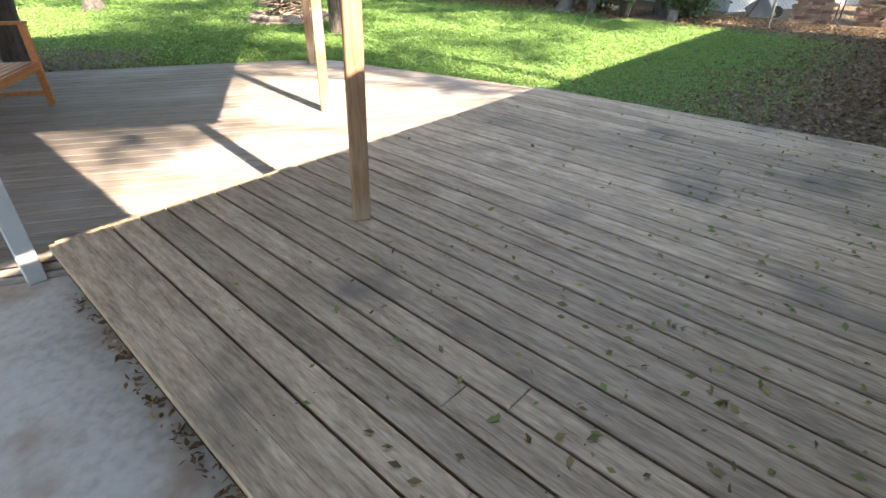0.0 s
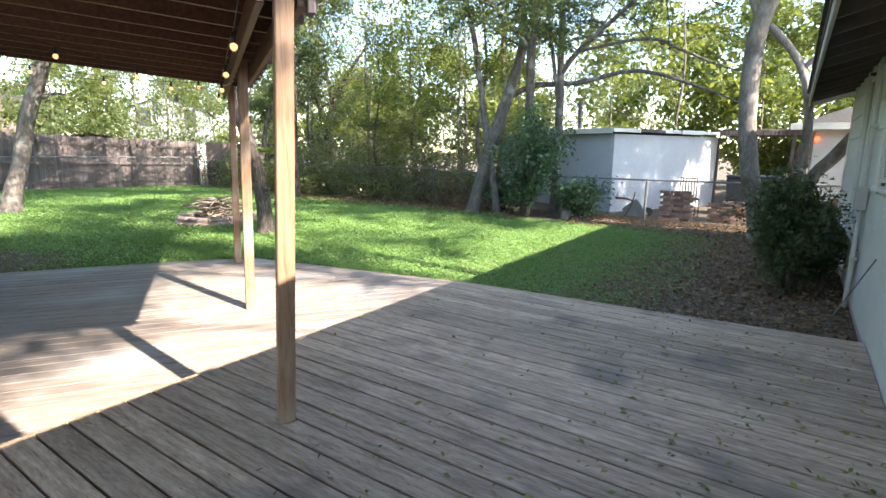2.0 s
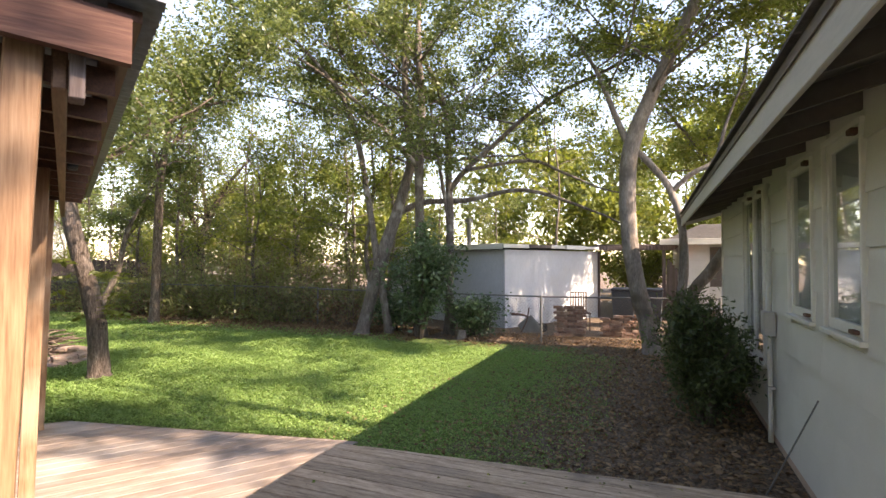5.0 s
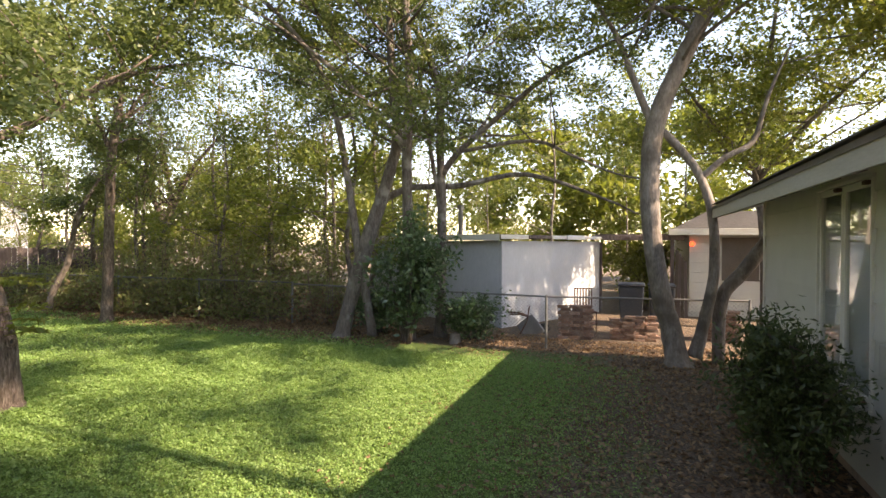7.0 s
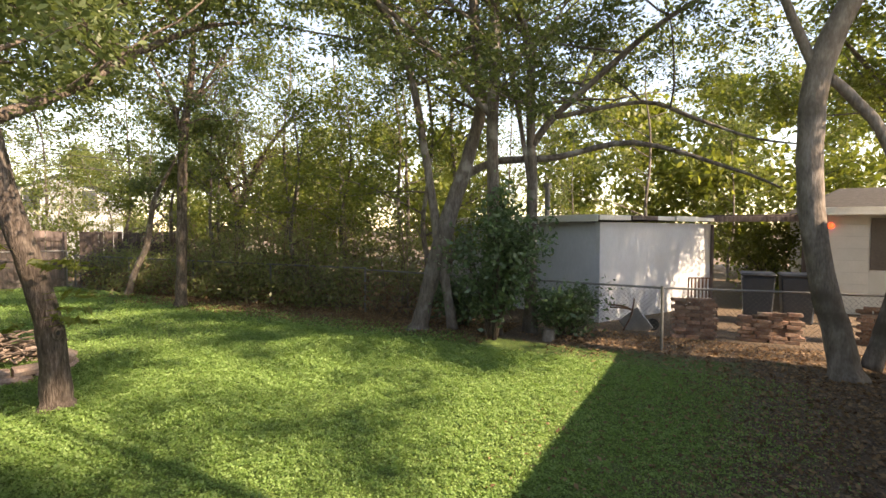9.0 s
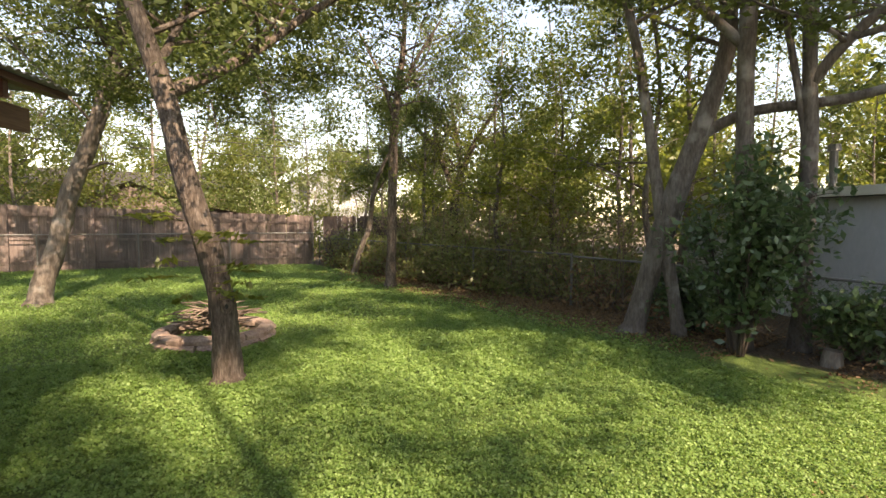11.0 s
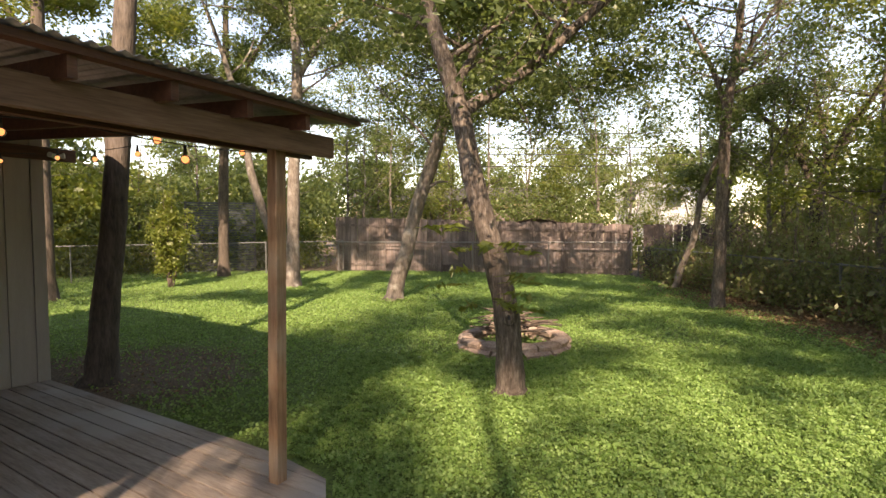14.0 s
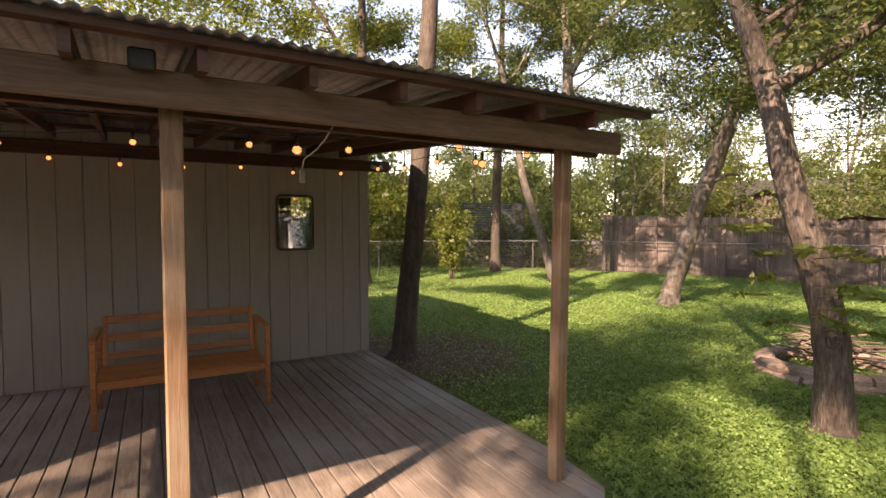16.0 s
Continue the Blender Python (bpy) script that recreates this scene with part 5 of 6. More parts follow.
tree("tree", "small leaning tree in the fence corner",
     [[(-16.9, 13.5, LAWN, 0.11), (-16.6, 13.55, 0.6, 0.09), (-16.3, 13.7, 1.3, 0.085), (-15.95, 13.75, 2.63, 0.07), (-15.6, 14.1, 3.7, 0.04), (-15.3, 14.4, 4.6, 0.02)]],
     M_BARK, (), 7000, 0.10, M_LEAF, 17, 0.2, twig_from=1.8, twig_len=1.0)

# The clump at the fence: a split old trunk and two slim ones with long limbs.
tree("tree", "old split-trunk tree growing through the chain link fence",
     [[(-6.62, 13.10, LAWN, 0.19), (-6.50, 13.17, 0.45, 0.15), (-6.31, 13.27, 1.24, 0.175), (-6.07, 13.40, 2.2, 0.165), (-5.85, 13.51, 2.92, 0.14), (-5.67, 13.60, 3.64, 0.125), (-5.56, 13.65, 4.25, 0.115), (-5.66, 13.60, 5.56, 0.10), (-5.72, 13.58, 6.9, 0.07), (-5.6, 13.5, 9.0, 0.04)],
      [(-6.02, 13.40, LAWN, 0.12), (-6.12, 13.37, 0.5, 0.095), (-6.24, 13.31, 1.2, 0.11), (-6.25, 13.30, 1.6, 0.11)],
      [(-6.28, 13.29, 1.5, 0.10), (-6.38, 13.23, 2.3, 0.085), (-6.48, 13.18, 3.03, 0.08), (-6.71, 13.04, 4.56, 0.07), (-7.05, 12.83, 5.71, 0.06), (-7.69, 12.38, 6.66, 0.04), (-8.3, 11.9, 7.4, 0.02)],
      [(-5.87, 13.5, 2.82, 0.085), (-5.28, 13.77, 3.12, 0.075), (-4.26, 14.14, 3.17, 0.065), (-2.87, 14.48, 3.40, 0.05), (-1.29, 14.6, 2.85, 0.03), (-0.6, 14.5, 2.5, 0.015)]],
     M_BARK, (), 28000, 0.10, M_LEAF, 18, 0.19, twig_from=4.0, twig_len=3.0)

tree("tree", "straight slim grey tree standing in the glossy shrub",
     [[(-5.16, 13.39, LAWN, 0.14), (-5.18, 13.38, 2.19, 0.115), (-5.20, 13.37, 3.93, 0.11), (-5.15, 13.39, 5.44, 0.10), (-5.23, 13.36, 6.9, 0.08), (-5.2, 13.4, 9.2, 0.03)],
      [(-5.22, 13.36, 3.9, 0.07), (-5.6, 13.15, 4.4, 0.065), (-6.55, 12.67, 5.49, 0.05), (-7.61, 11.93, 6.4, 0.03), (-8.6, 11.0, 6.9, 0.015)]],
     M_BARK, (), 25000, 0.10, M_LEAF, 19, 0.19, twig_from=4.8, twig_len=3.2)

tree("tree", "slim many-limbed tree with long sweeping branches",
     [[(-4.63, 13.91, LAWN, 0.12), (-4.61, 13.92, 2.43, 0.10), (-4.65, 13.91, 3.75, 0.09), (-4.69, 13.89, 5.18, 0.08), (-5.02, 13.77, 6.25, 0.06), (-5.6, 13.5, 7.3, 0.03)],
      [(-4.61, 13.92, 3.4, 0.075), (-4.3, 14.03, 3.85, 0.07), (-3.66, 14.21, 4.45, 0.06), (-2.29, 14.46, 5.56, 0.05), (-0.67, 14.54, 6.2, 0.03), (0.4, 14.5, 6.6, 0.015)],
      [(-4.23, 14.05, 3.9, 0.045), (-2.74, 14.40, 4.10, 0.04), (-1.9, 14.5, 3.75, 0.035), (-1.0, 14.3, 3.3, 0.02), (-0.2, 14.1, 3.1, 0.01)],
      [(-4.62, 13.9, 2.5, 0.05), (-4.9, 13.8, 4.3, 0.045), (-5.1, 13.7, 5.8, 0.03)]],
     M_BARK, (), 30000, 0.10, M_LEAF, 20, 0.19, twig_from=3.8, twig_len=3.0)

tree("tree", "tall pale-barked tree leaning near the corner of the house",
     [[(0.04, 12.89, LAWN, 0.20), (-0.08, 12.90, 0.5, 0.17), (-0.22, 12.91, 1.0, 0.165), (-0.39, 12.92, 2.12, 0.16), (-0.42, 12.92, 3.06, 0.16), (-0.34, 12.92, 3.94, 0.165), (-0.07, 12.90, 4.69, 0.14), (0.21, 12.87, 5.28, 0.135), (0.5, 12.84, 5.9, 0.125), (1.1, 12.8, 7.2, 0.10), (1.6, 12.8, 9.0, 0.06), (2.0, 12.8, 10.6, 0.03)],
      [(0.30, 12.98, 0.0, 0.13), (0.42, 13.02, 0.5, 0.10), (0.58, 13.02, 1.38, 0.085), (0.55, 13.02, 2.39, 0.075), (0.33, 13.02, 3.1, 0.07), (-0.02, 13.0, 3.6, 0.07), (-0.25, 12.95, 3.85, 0.06)],
      [(0.36, 13.02, 3.0, 0.055), (0.75, 13.05, 3.35, 0.05), (1.15, 13.1, 3.6, 0.045), (1.35, 13.1, 4.3, 0.03), (1.7, 13.1, 5.2, 0.012)],
      [(-0.36, 12.92, 3.85, 0.07), (-0.65, 12.85, 4.6, 0.06), (-1.0, 12.7, 5.5, 0.04), (-1.5, 12.4, 6.3, 0.02)]],
     M_BARKPALE, (), 30000, 0.11, M_LEAFLIGHT, 21, 0.22, twig_from=4.6, twig_len=3.4)

log = thing("leaning_log", "pale bare log leaning against the house corner tree", "log")
t = Tubes()
p, r = smooth_line([(0.70, 13.32, LAWN), (0.73, 13.29, 0.95), (1.05, 13.22, 1.45), (1.42, 13.15, 2.02)], [0.10, 0.11, 0.115, 0.11])
t.add(p, r, 12)
link("log", t.mesh("log"), M_BARKPALE, log)

# Trees behind the house and the side building: their crowns stand over the roofs and dapple the lawn.
tree("tree", "broad tree rising behind the house roof",
     [[(5.2, 15.5, LAWN, 0.3), (5.0, 15.4, 2.5, 0.26), (4.6, 15.2, 4.5, 0.23), (3.9, 15.0, 6.4, 0.18), (3.4, 14.6, 8.6, 0.10), (3.0, 14.2, 10.5, 0.04)],
      [(4.5, 15.2, 4.8, 0.14), (3.4, 14.2, 6.0, 0.11), (2.4, 13.0, 7.2, 0.07), (1.6, 12.0, 8.0, 0.03)],
      [(4.2, 15.1, 5.6, 0.13), (5.0, 13.6, 7.2, 0.10), (5.0, 12.0, 8.4, 0.05)]],
     M_BARK, (), 46000, 0.12, M_LEAFLIGHT, 22, 0.24, twig_from=4.2, twig_len=3.2, every=1)
# Unseen tree, added and limbed to throw broken shade on lawn and deck.
tree("tree", "unseen tall tree behind the house, added to dapple the lawn",
     [[(10.4, 8.0, LAWN, 0.34), (10.2, 8.0, 3.0, 0.28), (9.6, 7.9, 5.5, 0.22), (9.0, 7.8, 8.0, 0.11), (8.6, 7.6, 11.0, 0.05), (8.4, 7.4, 14.0, 0.03)],
      [(9.0, 7.8, 8.0, 0.045), (8.0, 5.8, 10.2, 0.035), (7.2, 4.8, 11.2, 0.025), (6.6, 3.8, 12.0, 0.012)],
      [(9.0, 7.8, 8.0, 0.045), (7.6, 6.6, 9.4, 0.035), (6.2, 5.4, 11.0, 0.025), (5.2, 4.4, 12.4, 0.012)],
      [(9.3, 7.8, 6.8, 0.04), (9.2, 5.8, 8.4, 0.03), (8.8, 4.2, 10.1, 0.02), (8.4, 2.8, 11.0, 0.01)],
      [(8.8, 7.7, 9.4, 0.045), (7.0, 7.6, 11.2, 0.03), (5.6, 7.8, 13.0, 0.012)],
      [(9.0, 7.8, 8.2, 0.05), (7.6, 7.8, 9.7, 0.04), (6.4, 7.7, 10.4, 0.03), (5.2, 7.6, 10.9, 0.012)],
      [(9.0, 7.8, 8.1, 0.05), (7.8, 6.9, 9.8, 0.04), (6.8, 6.3, 10.6, 0.03), (5.8, 6.0, 11.2, 0.012)]],
     M_BARK, (), 25000, 0.13, M_LEAF, 23, 0.26, twig_from=9.4, twig_len=2.2, shift=(0.0, -1.7))
tree("tree", "yellow-green tree standing beyond the brick piles",
     [[(2.3, 17.6, LAWN, 0.16), (2.2, 17.5, 2.2, 0.13), (2.0, 17.4, 3.6, 0.11), (2.1, 17.2, 5.4, 0.08), (2.3, 17.0, 7.4, 0.03)],
      [(2.0, 17.4, 3.4, 0.07), (2.9, 16.9, 4.6, 0.05), (3.9, 16.4, 5.6, 0.02)],
      [(2.0, 17.4, 3.6, 0.07), (1.0, 17.0, 4.8, 0.05), (0.2, 16.6, 5.8, 0.02)]],
     M_BARK, (), 34000, 0.11, M_LEAFLIGHT, 26, 0.27, twig_from=3.0, twig_len=3.0)
tree("tree", "tall tree behind the side building",
     [[(-15.5, -3.2, LAWN, 0.22), (-15.5, -3.2, 3.0, 0.17), (-15.4, -3.1, 6.5, 0.15), (-15.3, -3.0, 9.5, 0.08), (-15.3, -3.0, 11.5, 0.03)],
      [(-15.4, -3.1, 5.8, 0.09), (-14.6, -3.6, 7.4, 0.07), (-13.8, -4.2, 8.8, 0.03)]],
     M_BARKDARK, (), 34000, 0.13, M_LEAFLIGHT, 24, 0.32, twig_from=5.0, twig_len=2.6)
tree("tree", "tall tree behind the slat screen",
     [[(-21.6, -1.2, LAWN, 0.2), (-21.5, -1.1, 3.5, 0.17), (-21.4, -0.9, 7.0, 0.14), (-21.4, -0.8, 11.0, 0.05)],
      [(-21.4, -0.9, 6.2, 0.09), (-21.0, 0.4, 8.0, 0.06), (-20.8, 1.4, 9.3, 0.03)]],
     M_BARKDARK, (), 32000, 0.14, M_LEAF, 25, 0.32, twig_from=4.6, twig_len=2.4)


def shrub(name, label, x, y, radius, height, count, size, mat, seed, stems=9, slim=0.45, shell=0.0):
    """A many-stemmed bush: thin stems from one foot, leaves all along them."""
    rnd, rng = random.Random(seed), np.random.default_rng(seed)
    root = thing(name, label, "shrub", m=pose(x, y, LAWN))
    t, tips = Tubes(), []
    for k in range(stems):
        a, q = rnd.uniform(0, 6.28), rnd.uniform(0.25, 1.0)
        top = Vector((math.cos(a) * radius * q, math.sin(a) * radius * q, height * rnd.uniform(0.55, 1.0) * (1.1 - 0.35 * q)))
        pts, rad = smooth_line([Vector((math.cos(a) * 0.06, math.sin(a) * 0.06, -0.03)), top * 0.5 + Vector((rnd.uniform(-0.1, 0.1), rnd.uniform(-0.1, 0.1), 0.1 * height)), top], [0.02, 0.014, 0.005])
        t.add(pts, rad, 5)
        tips += [tuple(p) for p in pts[3:]]
        for i in range(2, len(pts)):
            branch_out(t, rnd, pts[i], (rnd.uniform(-1, 1), rnd.uniform(-1, 1), rnd.uniform(-0.3, 0.7)), radius * rnd.uniform(0.3, 0.6), 0.008, 1, tips, 0.1)
    tagged(link("stemwork", t.mesh("stemwork"), M_BARKDARK, root), kind="stuff")
    spots = puffs(rng, tips, count, (0.11 * radius + 0.04,) * 3)
    spots[:, 2] = np.abs(spots[:, 2]) + 0.02
    tagged(leaves("foliage", spots, size, mat, root, seed=seed, slim=slim), kind="stuff")
    return root


shrub("shrub", "glossy broad-leaved shrub at the foot of the slim trees", -5.0, 12.95, 0.78, 2.7, 4200, 0.12, M_LEAFGLOSS, 31, 13, 0.5)
shrub("shrub", "glossy low shrub before the white shed wall", -3.9, 13.9, 0.75, 1.05, 2600, 0.10, M_LEAFGLOSS, 32, 9, 0.5)
shrub("shrub", "glossy low shrub behind the old split trunk", -6.0, 13.9, 0.7, 0.9, 2000, 0.10, M_LEAFGLOSS, 33, 8, 0.5)
shrub("shrub", "dense dark green shrub against the house wall", 0.62, 8.45, 0.46, 1.45, 13000, 0.07, M_LEAFDARK, 34, 20, 0.32)
shrub("shrub", "dense dark green shrub against the house wall", 0.85, 9.5, 0.36, 1.0, 5000, 0.075, M_LEAFDARK, 35, 14, 0.32)
shrub("shrub", "ivy-clad sapling stump with bright leaves", -18.2, -1.45, 0.55, 3.0, 5000, 0.12, M_LEAFLIGHT, 36, 14)
shrub("shrub", "light green bush growing behind the carport", -0.4, 20.6, 1.2, 2.2, 4500, 0.11, M_LEAFLIGHT, 37, 12)

# Compound sprouts on the leaning trunk.
sprouts = thing("trunk_sprouts", "yellow-green feathery sprouts on the leaning trunk", "sprouts", m=pose(-7.68, 7.1, 0))
rnd = random.Random(5)
for k in range(17):
    a = rnd.uniform(-2.4, 1.4)
    z = rnd.uniform(0.75, 1.65)
    t = Tubes()
    base = Vector((0.12 * math.cos(a), 0.12 * math.sin(a) + 0.12 * (1.2 - z), z))
    tip = base + Vector((math.cos(a), math.sin(a), 0.15)) * rnd.uniform(0.28, 0.52) + Vector((0, 0, -0.10))
    t.add([base, base.lerp(tip, 0.5) + Vector((0, 0, 0.05)), tip], [0.004, 0.003, 0.002], 4)
    s = link("sprout", t.mesh("sprout"), M_LEAFLIGHT, sprouts)
    spots = [tuple(base.lerp(tip, q) + Vector((rnd.uniform(-0.04, 0.04), rnd.uniform(-0.04, 0.04), 0.03))) for q in np.linspace(0.3, 1.0, 13)]
    tagged(leaves("foliage", spots, 0.13, M_LEAFLIGHT, s, seed=70 + k, flat=0.5, slim=0.35), kind="stuff")


def sapling(seed, height, mat, count, label):
    """A slim wood-edge tree, leafy almost from the ground."""
    rnd = random.Random(seed)
    x = y = 0.0
    stem = []
    for i in range(7):
        stem.append((x, y, height * i / 6, 0.07 * (1 - 0.8 * i / 6)))
        x += rnd.uniform(-0.18, 0.18)
        y += rnd.uniform(-0.18, 0.18)
    return tree("sapling", label, [stem], M_BARK, (), count, 0.11, mat, seed, 0.22, twig_from=0.9, twig_len=height * 0.30, every=2, sides=7)


protos = [sapling(41, 6.6, M_LEAF, 4600, "slim leafy woodland sapling behind the fence"), sapling(42, 5.2, M_LEAFLIGHT, 5000, "slim yellow-green woodland sapling behind the fence"),
          sapling(43, 7.6, M_LEAFLIGHT, 4800, "tall airy yellow-green woodland sapling behind the fence")]
spots = [(-19.3, 19.4, 0), (-17.9, 15.4, 1), (-15.2, 15.2, 0), (-13.9, 16.6, 2), (-11.3, 16.4, 1), (-8.1, 17.0, 2), (-7.6, 15.2, 1),
         (-12.9, 18.9, 2), (-10.6, 18.8, 0), (-14.9, 20.4, 1), (-18.0, 22.0, 2), (-8.8, 19.6, 2), (-6.9, 19.0, 0), (-22.6, 18.0, 0), (-21.6, 21.5, 2),
         (-26.2, 3.4, 0), (-26.6, -0.6, 2), (-25.2, -3.8, 0), (-23.6, -6.8, 2), (-21.5, -8.8, 0), (-19.6, -11.2, 1), (-27.6, 6.2, 1), (-22.5, -11.0, 2), (-26.4, -7.2, 2), (-28.2, 2.0, 2),
         (-28.4, 16.4, 0), (-31.5, 17.5, 2), (-33.0, 20.0, 0), (-30.0, 20.5, 1), (-35.0, 17.0, 2), (-26.0, 15.8, 1), (-26.8, 4.8, 0), (-27.4, 7.6, 1), (-28.6, 11.2, 0), (-27.2, 13.4, 1), (-29.0, 6.0, 2), (-30.0, 14.0, 2), (-17.6, -13.8, 2), (-3.6, 24.0, 2), (-1.2, 27.0, 0), (1.2, 30.0, 2), (-6.4, 23.5, 0), (4.6, 29.0, 1)]
rnd = random.Random(77)
for x, y, k in spots:
    c = copy_thing(protos[k], pose(x, y, LAWN, 0, 0, rnd.uniform(0, 360)))
    s = rnd.uniform(0.8, 1.2)
    c.scale = (s, s, s)
for x, y, k, s in ((-8.4, -4.2, 1, 1.2), (-10.6, -5.6, 0, 1.25), (-6.2, -6.4, 2, 1.15), (-12.4, -4.8, 1, 1.35), (-3.8, -7.4, 0, 1.3), (-28.2, 9.0, 2, 1.35), (-27.8, 14.6, 0, 1.3), (-30.5, 11.5, 1, 1.6), (-29.5, 3.4, 2, 1.3), (-25.6, 18.5, 0, 1.25), (-9.0, -8.2, 2, 1.25), (-13.6, -7.4, 0, 1.2), (-16.6, -6.2, 1, 1.3)):
    c = copy_thing(protos[k], pose(x, y, LAWN, 0, 0, 50 * k + 31 * x))
    c.scale = (s, s, s)
for p, (x, y) in zip(protos, ((-16.1, 16.2), (-11.7, 14.9), (-9.7, 17.6))):
    p.matrix_basis = pose(x, y, LAWN, 0, 0, 40)

# Undergrowth behind the fences.
rng = np.random.default_rng(5)


def undergrowth(name, label, line, depth, height, count, size, mat, seed):
    """Tangled leaves and stems in a band beside a line."""
    rng = np.random.default_rng(seed)
    a, b = np.array(line[0], float), np.array(line[1], float)
    d = (b - a) / np.linalg.norm(b - a)
    side = np.array((-d[1], d[0]))
    clumps = int(np.linalg.norm(b - a) * 3)
    base = a + np.outer(rng.uniform(0, 1, clumps), b - a) + np.outer(depth * rng.uniform(0, 1, clumps), side)
    h = rng.uniform(0.25, 1.0, clumps) * height
    pick = rng.integers(0, clumps, count)
    spread = 0.22 + 0.12 * h[pick]
    xy = base[pick] + rng.normal(size=(count, 2)) * spread[:, None]
    z = LAWN + 0.03 + rng.beta(1.3, 1.4, count) * h[pick]
    ob = leaves(name, np.column_stack([xy, z]), size, mat, seed=seed)
    return tagged(ob, label, "undergrowth", kind="stuff")


undergrowth("undergrowth", "tangled dark undergrowth behind the chain link", ((-8.0, 14.5), (-20.0, 14.3)), -3.2, 2.4, 12000, 0.14, M_LEAFBRUSH, 51)
undergrowth("undergrowth", "tangled green undergrowth behind the chain link", ((-8.0, 14.5), (-20.0, 14.3)), -2.4, 2.6, 17000, 0.13, M_LEAFBRUSH, 52)
undergrowth("undergrowth", "dry grass and dead stems along the fence foot", ((-7.0, 14.1), (-20.0, 14.0)), -0.9, 0.9, 4500, 0.12, M_LEAFDRY, 53)
undergrowth("undergrowth", "green weeds along the fence foot", ((-8.4, 14.0), (-19.6, 13.85)), -0.6, 1.5, 7500, 0.12, M_LEAFBRUSH, 57)
undergrowth("undergrowth", "dark shrubs behind the far chain link", ((-25.8, 1.8), (-18.0, -13.9)), -3.0, 3.6, 20000, 0.19, M_LEAF, 54)
undergrowth("undergrowth", "green shrubs behind the far chain link", ((-25.8, 1.8), (-18.0, -13.9)), -2.4, 4.6, 22000, 0.18, M_LEAFLIGHT, 55)
undergrowth("undergrowth", "green shrubs above the wooden fence", ((-26.6, 2.5), (-23.4, 15.5)), 3.0, 4.8, 15000, 0.19, M_LEAF, 56)

# Dead stems among the undergrowth.
t = Tubes()
rnd = random.Random(9)
for k in range(150):
    x, y = rnd.uniform(-20, -7.2), rnd.uniform(14.35, 17.0)
    h = rnd.uniform(0.8, 3.2)
    t.add([(x, y, LAWN), (x + rnd.uniform(-0.3, 0.3), y + rnd.uniform(-0.2, 0.2), h * 0.5), (x + rnd.uniform(-0.7, 0.7), y + rnd.uniform(-0.4, 0.4), h)], [0.014, 0.010, 0.004], 4)
tagged(link("dead_stems", t.mesh("dead_stems"), M_TWIG), "thin dead stems standing in the thicket", "stems", kind="stuff")


# ---- far woods ----
def far_wood(line, count, height, seed):
    rng = np.random.default_rng(seed)
    a, b = np.array(line[0], float), np.array(line[1], float)
    n = int(np.linalg.norm(b - a) / 2.2)
    base = a + np.outer(rng.uniform(0, 1, n), b - a) + rng.normal(size=(n, 2)) * 2.0
    h = rng.uniform(0.55, 1.0, n) * height
    spots = []
    for (x, y), hh in zip(base, h):
        for k in range(16):
            q = rng.uniform(0.15, 1.0)
            w = 2.2 * math.sin(math.pi * min(q, 0.95)) + 0.4
            spots.append((x + rng.normal() * w * 0.6, y + rng.normal() * w * 0.6, hh * q))
    ob = leaves("far_wood", puffs(rng, spots, count, (0.55, 0.55, 0.45)), 0.38, M_LEAFLIGHT if seed % 2 else M_LEAF, seed=seed)
    tagged(ob, "distant green wood beyond the gardens", "trees", kind="stuff")


far_wood(((-4.0, 29.0), (-34.0, 30.0)), 34000, 8.5, 61)
far_wood(((-50.0, 36.0), (-50.0, -22.0)), 70000, 10.5, 62)
far_wood(((-34.0, 3.0), (-30.0, -9.0)), 16000, 6.5, 64)
far_wood(((-30.0, -8.0), (-12.0, -24.0)), 34000, 9.0, 63)
far_wood(((-6.0, 32.0), (16.0, 30.0)), 30000, 9.5, 65)

# ---- lawn, litter, decks ----


def scatter(seed, count, x0, x1, y0, y1, keep):
    rng = np.random.default_rng(seed)
    xy = np.column_stack([rng.uniform(x0, x1, count), rng.uniform(y0, y1, count)])
    return xy[keep(xy[:, 0], xy[:, 1], rng)]


def off_deck(x, y):
    """True on the lawn, clear of both decks."""
    front = np.where(x > -2.56, 6.08 + (x + 2.52) * 0.079, 6.46 + (x + 2.60) * 0.2055)
    side = (x + 6.30) * 0.842 - (y - 5.32) * 0.539
    return ((y > front + 0.05) & (x > -5.95)) | ((x <= -5.95) & (side < -0.05) & (y > 2.0)) | (x < -8.9)


def patchy(x, y, s, o):
    """Smooth uneven 0 to 1."""
    return 0.5 + 0.25 * (np.sin(x * s + o + 1.7 * np.sin(y * s * 0.7)) + np.sin(y * s * 1.3 - o + 1.3 * np.sin(x * s * 0.9)))


def litter_share(x, y):
    a = np.clip((x + 3.4) / 3.6, 0, 1)
    b = np.clip((y - 12.2) / 1.5, 0, 1) * np.clip((x + 19) / 5, 0, 1)
    c = np.clip(0.95 - np.hypot(x + 8.6, y - 2.6) / 2.9, 0, 0.8)
    return np.maximum(np.maximum(a, b), c)


def tuft(x, y):
    """Tufts a hand wide with hollows between them, 0 to 1."""
    return np.clip(patchy(x, y, 31.0, 0.9) * 0.6 + patchy(x + 0.6 * y, y - 0.6 * x, 17.0, 2.3) * 0.7 - 0.15, 0, 1)


def grassy(x, y, rng):
    return off_deck(x, y) & (rng.random(len(x)) > litter_share(x, y) * 1.15) & (rng.random(len(x)) < (0.45 + 0.55 * patchy(x, y, 2.6, 0.4)) * (0.3 + 0.9 * tuft(x, y)))


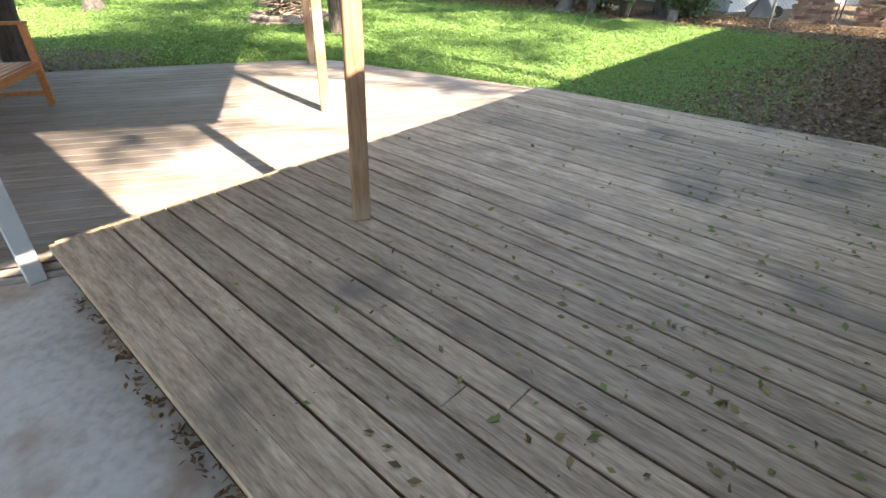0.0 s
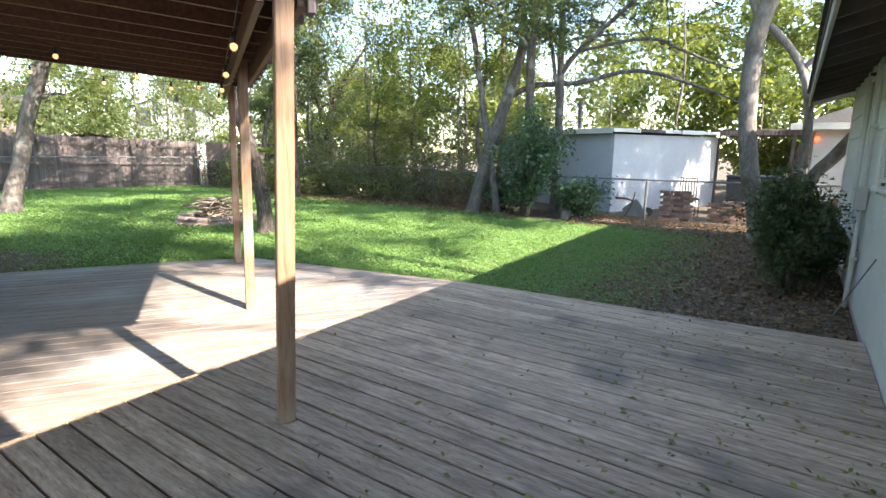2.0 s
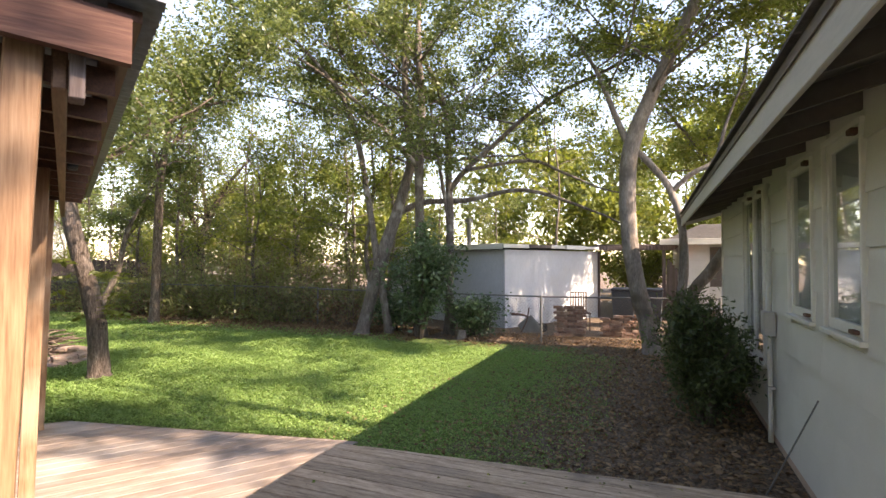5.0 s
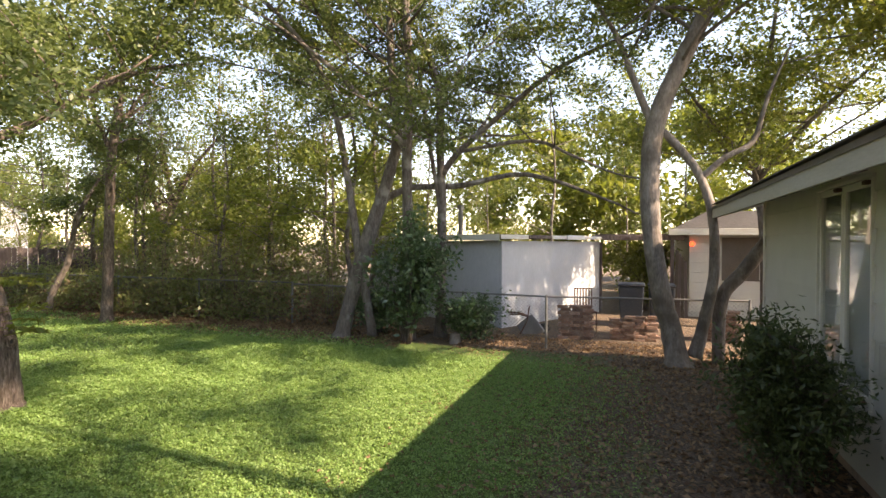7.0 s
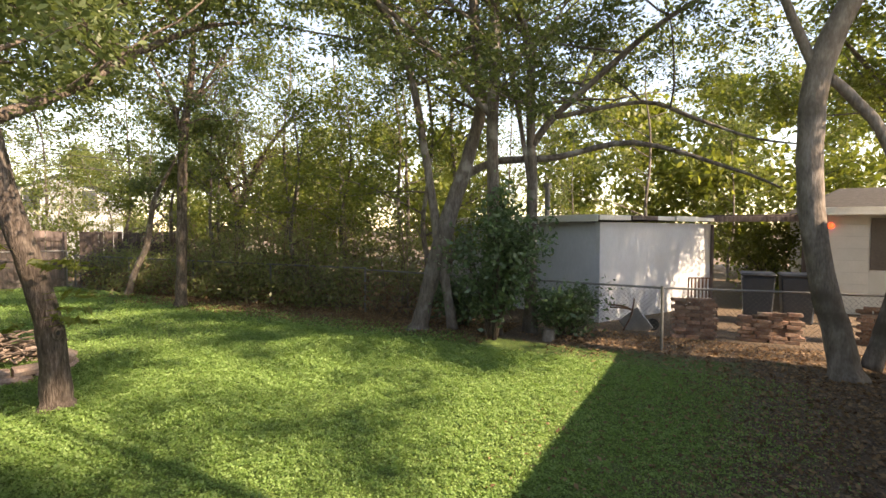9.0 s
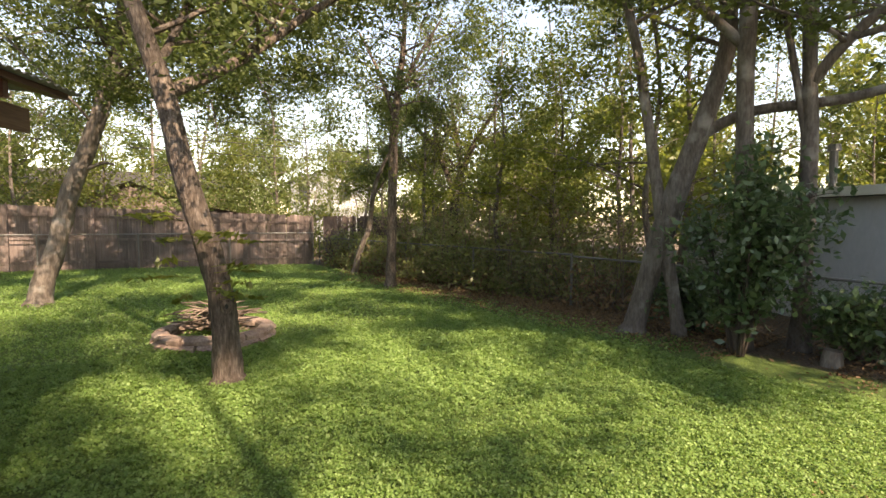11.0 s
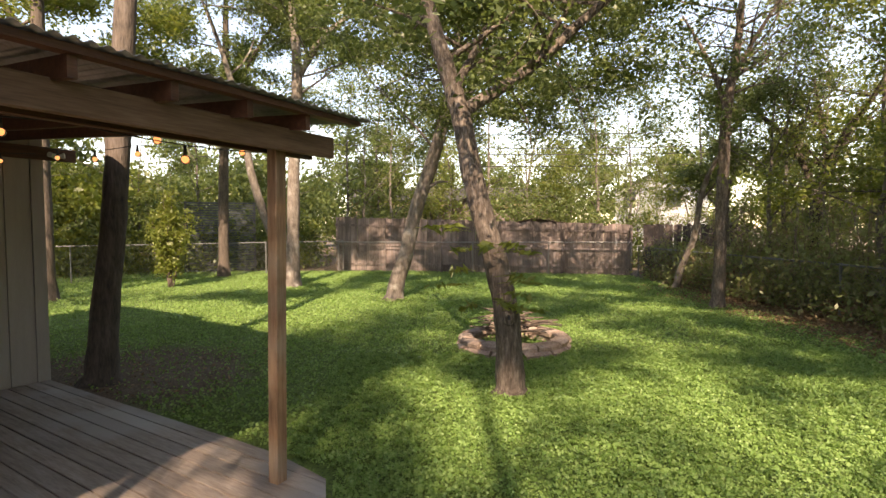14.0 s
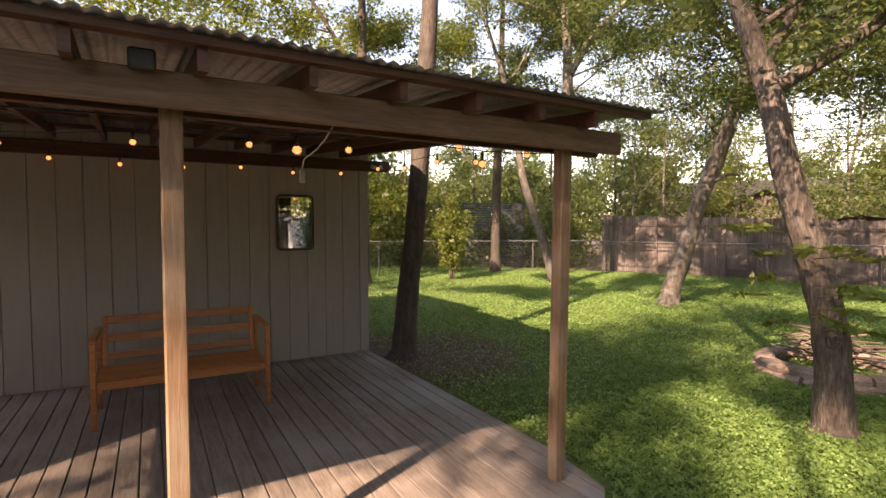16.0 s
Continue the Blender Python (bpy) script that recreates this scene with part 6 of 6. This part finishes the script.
near = scatter(1, 760000, -9.5, 1.0, 5.3, 12.2, grassy)
far = np.concatenate([scatter(2, 330000, -20.5, -5.5, 1.0, 13.6, grassy), scatter(8, 120000, -24.0, -9.5, -8.0, 1.0, grassy), scatter(9, 40000, -23.5, -20.5, 1.0, 13.0, grassy)])
for nm, xy, size, seed, lift in (("clover_near", near, 0.021, 3, 0.075), ("clover_far", far, 0.034, 4, 0.075)):
    rng = np.random.default_rng(seed)
    z = LAWN + 0.004 + rng.uniform(0.15, 1.0, len(xy)) * lift * (0.12 + 0.9 * tuft(xy[:, 0], xy[:, 1]))
    tagged(leaves(nm.split("_")[0], np.column_stack([xy, z]), size, M_CLOVER, seed=seed, flat=0.42, slim=0.85), "low bright green clover leaves over the lawn", "clover", kind="stuff")


def littered(x, y, rng):
    return off_deck(x, y) & (rng.random(len(x)) < litter_share(x, y) ** 1.2)


xy = np.concatenate([scatter(5, 26000, -4.0, 1.15, 6.2, 14.6, littered), scatter(6, 26000, -19, -3, 1.0, 15.0, littered), scatter(16, 42000, -19, -5, 12.0, 14.5, littered)])
rng = np.random.default_rng(6)
tagged(leaves("leaf_litter", np.column_stack([xy, LAWN + rng.uniform(0.004, 0.03, len(xy))]), 0.06, M_LEAFDRY, seed=7, flat=0.7, slim=0.5), "brown fallen leaves lying under the trees", "leaf litter", kind="stuff")

# Fallen leaves on the boards.
rng = np.random.default_rng(9)
k = 620
x = 1.12 - np.abs(rng.normal(0, 1.3, k))
y = rng.uniform(1.8, 6.2, k)
ok = x > -2.5
tagged(leaves("deck_leaves", np.column_stack([x[ok], y[ok], np.full(ok.sum(), 0.010)]), 0.04, M_LEAFFALL, seed=10, flat=0.8, slim=0.5), "small yellow and brown leaves on the deck", "leaves", kind="stuff")
# Leaves caught between patio and deck edge.
xy = np.column_stack([rng.uniform(-2.4, 1.0, 260), rng.normal(1.585, 0.022, 260)])
tagged(leaves("edge_leaves", np.column_stack([xy, np.full(260, PATIO_Z + 0.012)]), 0.04, M_LEAFDRY, seed=12, flat=0.6), "dry leaves caught along the deck edge", "leaves", kind="stuff")


def board(name, outline, z1, thick, mat, parent, lean=0.0):
    """One deck board with eased edges from its outline in plan; its origin lies on the board."""
    c = Vector((sum(p[0] for p in outline) / len(outline), sum(p[1] for p in outline) / len(outline)))
    k = len(outline)
    ring = [(p[0] - c.x, p[1] - c.y) for p in outline]
    inset = []
    for x, y in ring:
        inset.append((x - math.copysign(min(0.004, abs(x)), x), y - math.copysign(min(0.004, abs(y)), y)))
    verts = [(x, y, -thick) for x, y in ring] + [(x, y, -0.004) for x, y in ring] + [(x, y, 0.0) for x, y in inset]
    faces = [tuple(range(2 * k, 3 * k))]
    for r in (0, k):
        faces += [(r + i, r + (i + 1) % k, r + k + (i + 1) % k, r + k + i) for i in range(k)]
    ob = link(name, mesh_of(name, verts, faces), mat, parent)
    ob.matrix_basis = pose(c.x, c.y, z1, lean, 0, 0)
    return ob


def build_dark_deck():
    deck = tagged(new("floor_deck_dark"), "grey weathered deck boards with dark gaps and stains", "deck", kind="structure")
    rnd = random.Random(3)
    y = 1.58
    while y < 6.45:
        e = min(y + 0.15, 6.45)
        strip = clip_strip(DARK, (0, 1), y + 0.0060, e - 0.0060 + (0.012 if y < 1.61 else 0))
        if len(strip) >= 3:
            cut = rnd.uniform(-1.2, 0.2) if rnd.random() < 0.18 else None
            spans = [(-9, 9)] if cut is None else [(-9, cut - 0.001), (cut + 0.001, 9)]
            for a, b in spans:
                s = clip_strip(strip, (1, 0), a, b)
                if len(s) >= 3:
                    board("plank", s, rnd.uniform(-0.0015, 0.0015), 0.036, M_DARKDECK, deck, rnd.uniform(-0.35, 0.35))
        y = e
    part("riser", boxed((-2.562, 1.62, WORN_Z - 0.02), (-2.528, 6.10, -0.004), 0.004), M_DARKDECK, deck)
    bm = bmesh.new()
    box(bm, (-2.5, 1.635, PATIO_Z - 0.02), (1.14, 1.665, -0.04))
    for x in (-2.3, -1.5, -0.7, 0.1, 0.9):
        box(bm, (x, 1.67, -0.14), (x + 0.04, 5.99, -0.04))
    box(bm, (-2.5, 6.0, -0.16), (1.14, 6.03, -0.04))
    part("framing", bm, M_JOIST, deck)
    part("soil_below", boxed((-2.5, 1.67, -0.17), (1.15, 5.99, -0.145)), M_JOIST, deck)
    # nail heads along the joists
    verts, faces = [], []
    for x in (-2.28, -1.48, -0.68, 0.12, 0.92):
        yy = 1.60
        while yy < 6.0:
            for d in (0.035, 0.115):
                i = len(verts)
                cx, cy = x + rnd.uniform(-0.008, 0.008), yy + d
                verts += [(cx + 0.004 * math.cos(q), cy + 0.004 * math.sin(q), 0.0024) for q in (0, 1.26, 2.51, 3.77, 5.03)]
                faces.append((i, i + 1, i + 2, i + 3, i + 4))
            yy += 0.15
    part_mesh = mesh_of("nails", verts, faces)
    tagged(link("nails", part_mesh, M_RUST, deck), kind="stuff")


def build_worn_deck():
    deck = tagged(new("floor_deck_worn"), "pale sun-worn deck boards under the patio cover", "deck", kind="structure")
    rnd = random.Random(13)
    n = (WX.x, WX.y)
    lo = min(p[0] * n[0] + p[1] * n[1] for p in WORN)
    hi = max(p[0] * n[0] + p[1] * n[1] for p in WORN)
    s = lo
    back = Matrix.Rotation(TW, 4, "Z")
    while s < hi:
        strip = clip_strip(WORN, n, s + 0.0048, min(s + 0.15, hi) - 0.0048)
        if len(strip) >= 3:
            # turned so that every board's grain runs along its own length
            local = [tuple((back @ Vector((x, y, 0)))[:2]) for x, y in strip]
            ob = board("plank", local, 0, 0.036, M_DECK, deck)
            ob.matrix_basis = Matrix.Rotation(-TW, 4, "Z") @ ob.matrix_basis
            ob.location.z = WORN_Z + rnd.uniform(-0.0012, 0.0012)
        s += 0.15
    # two riser boards face the patio
    a, b = Vector((-2.575, 1.775, 0)), Vector((*wall_point(5.4, 0.012), 0))
    way = (b - a).normalized()
    m = Matrix.Translation(a) @ way.to_track_quat("X", "Z").to_matrix().to_4x4()
    for z0, z1, y in ((PATIO_Z + 0.002, PATIO_Z + 0.04, 0.03), (PATIO_Z + 0.044, WORN_Z - 0.04, 0.012)):
        part("riser", boxed((0, y, z0), ((b - a).length, y + 0.02, z1), 0.003, m), M_DECK, deck)
    inner = [wall_point(0.05, 0.05), (-6.27, 5.24), (-5.86, 5.72), (-2.68, 6.38), (-2.60, 1.85), wall_point(5.3, 0.05)]
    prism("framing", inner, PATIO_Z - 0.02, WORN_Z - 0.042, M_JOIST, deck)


build_dark_deck()
build_worn_deck()
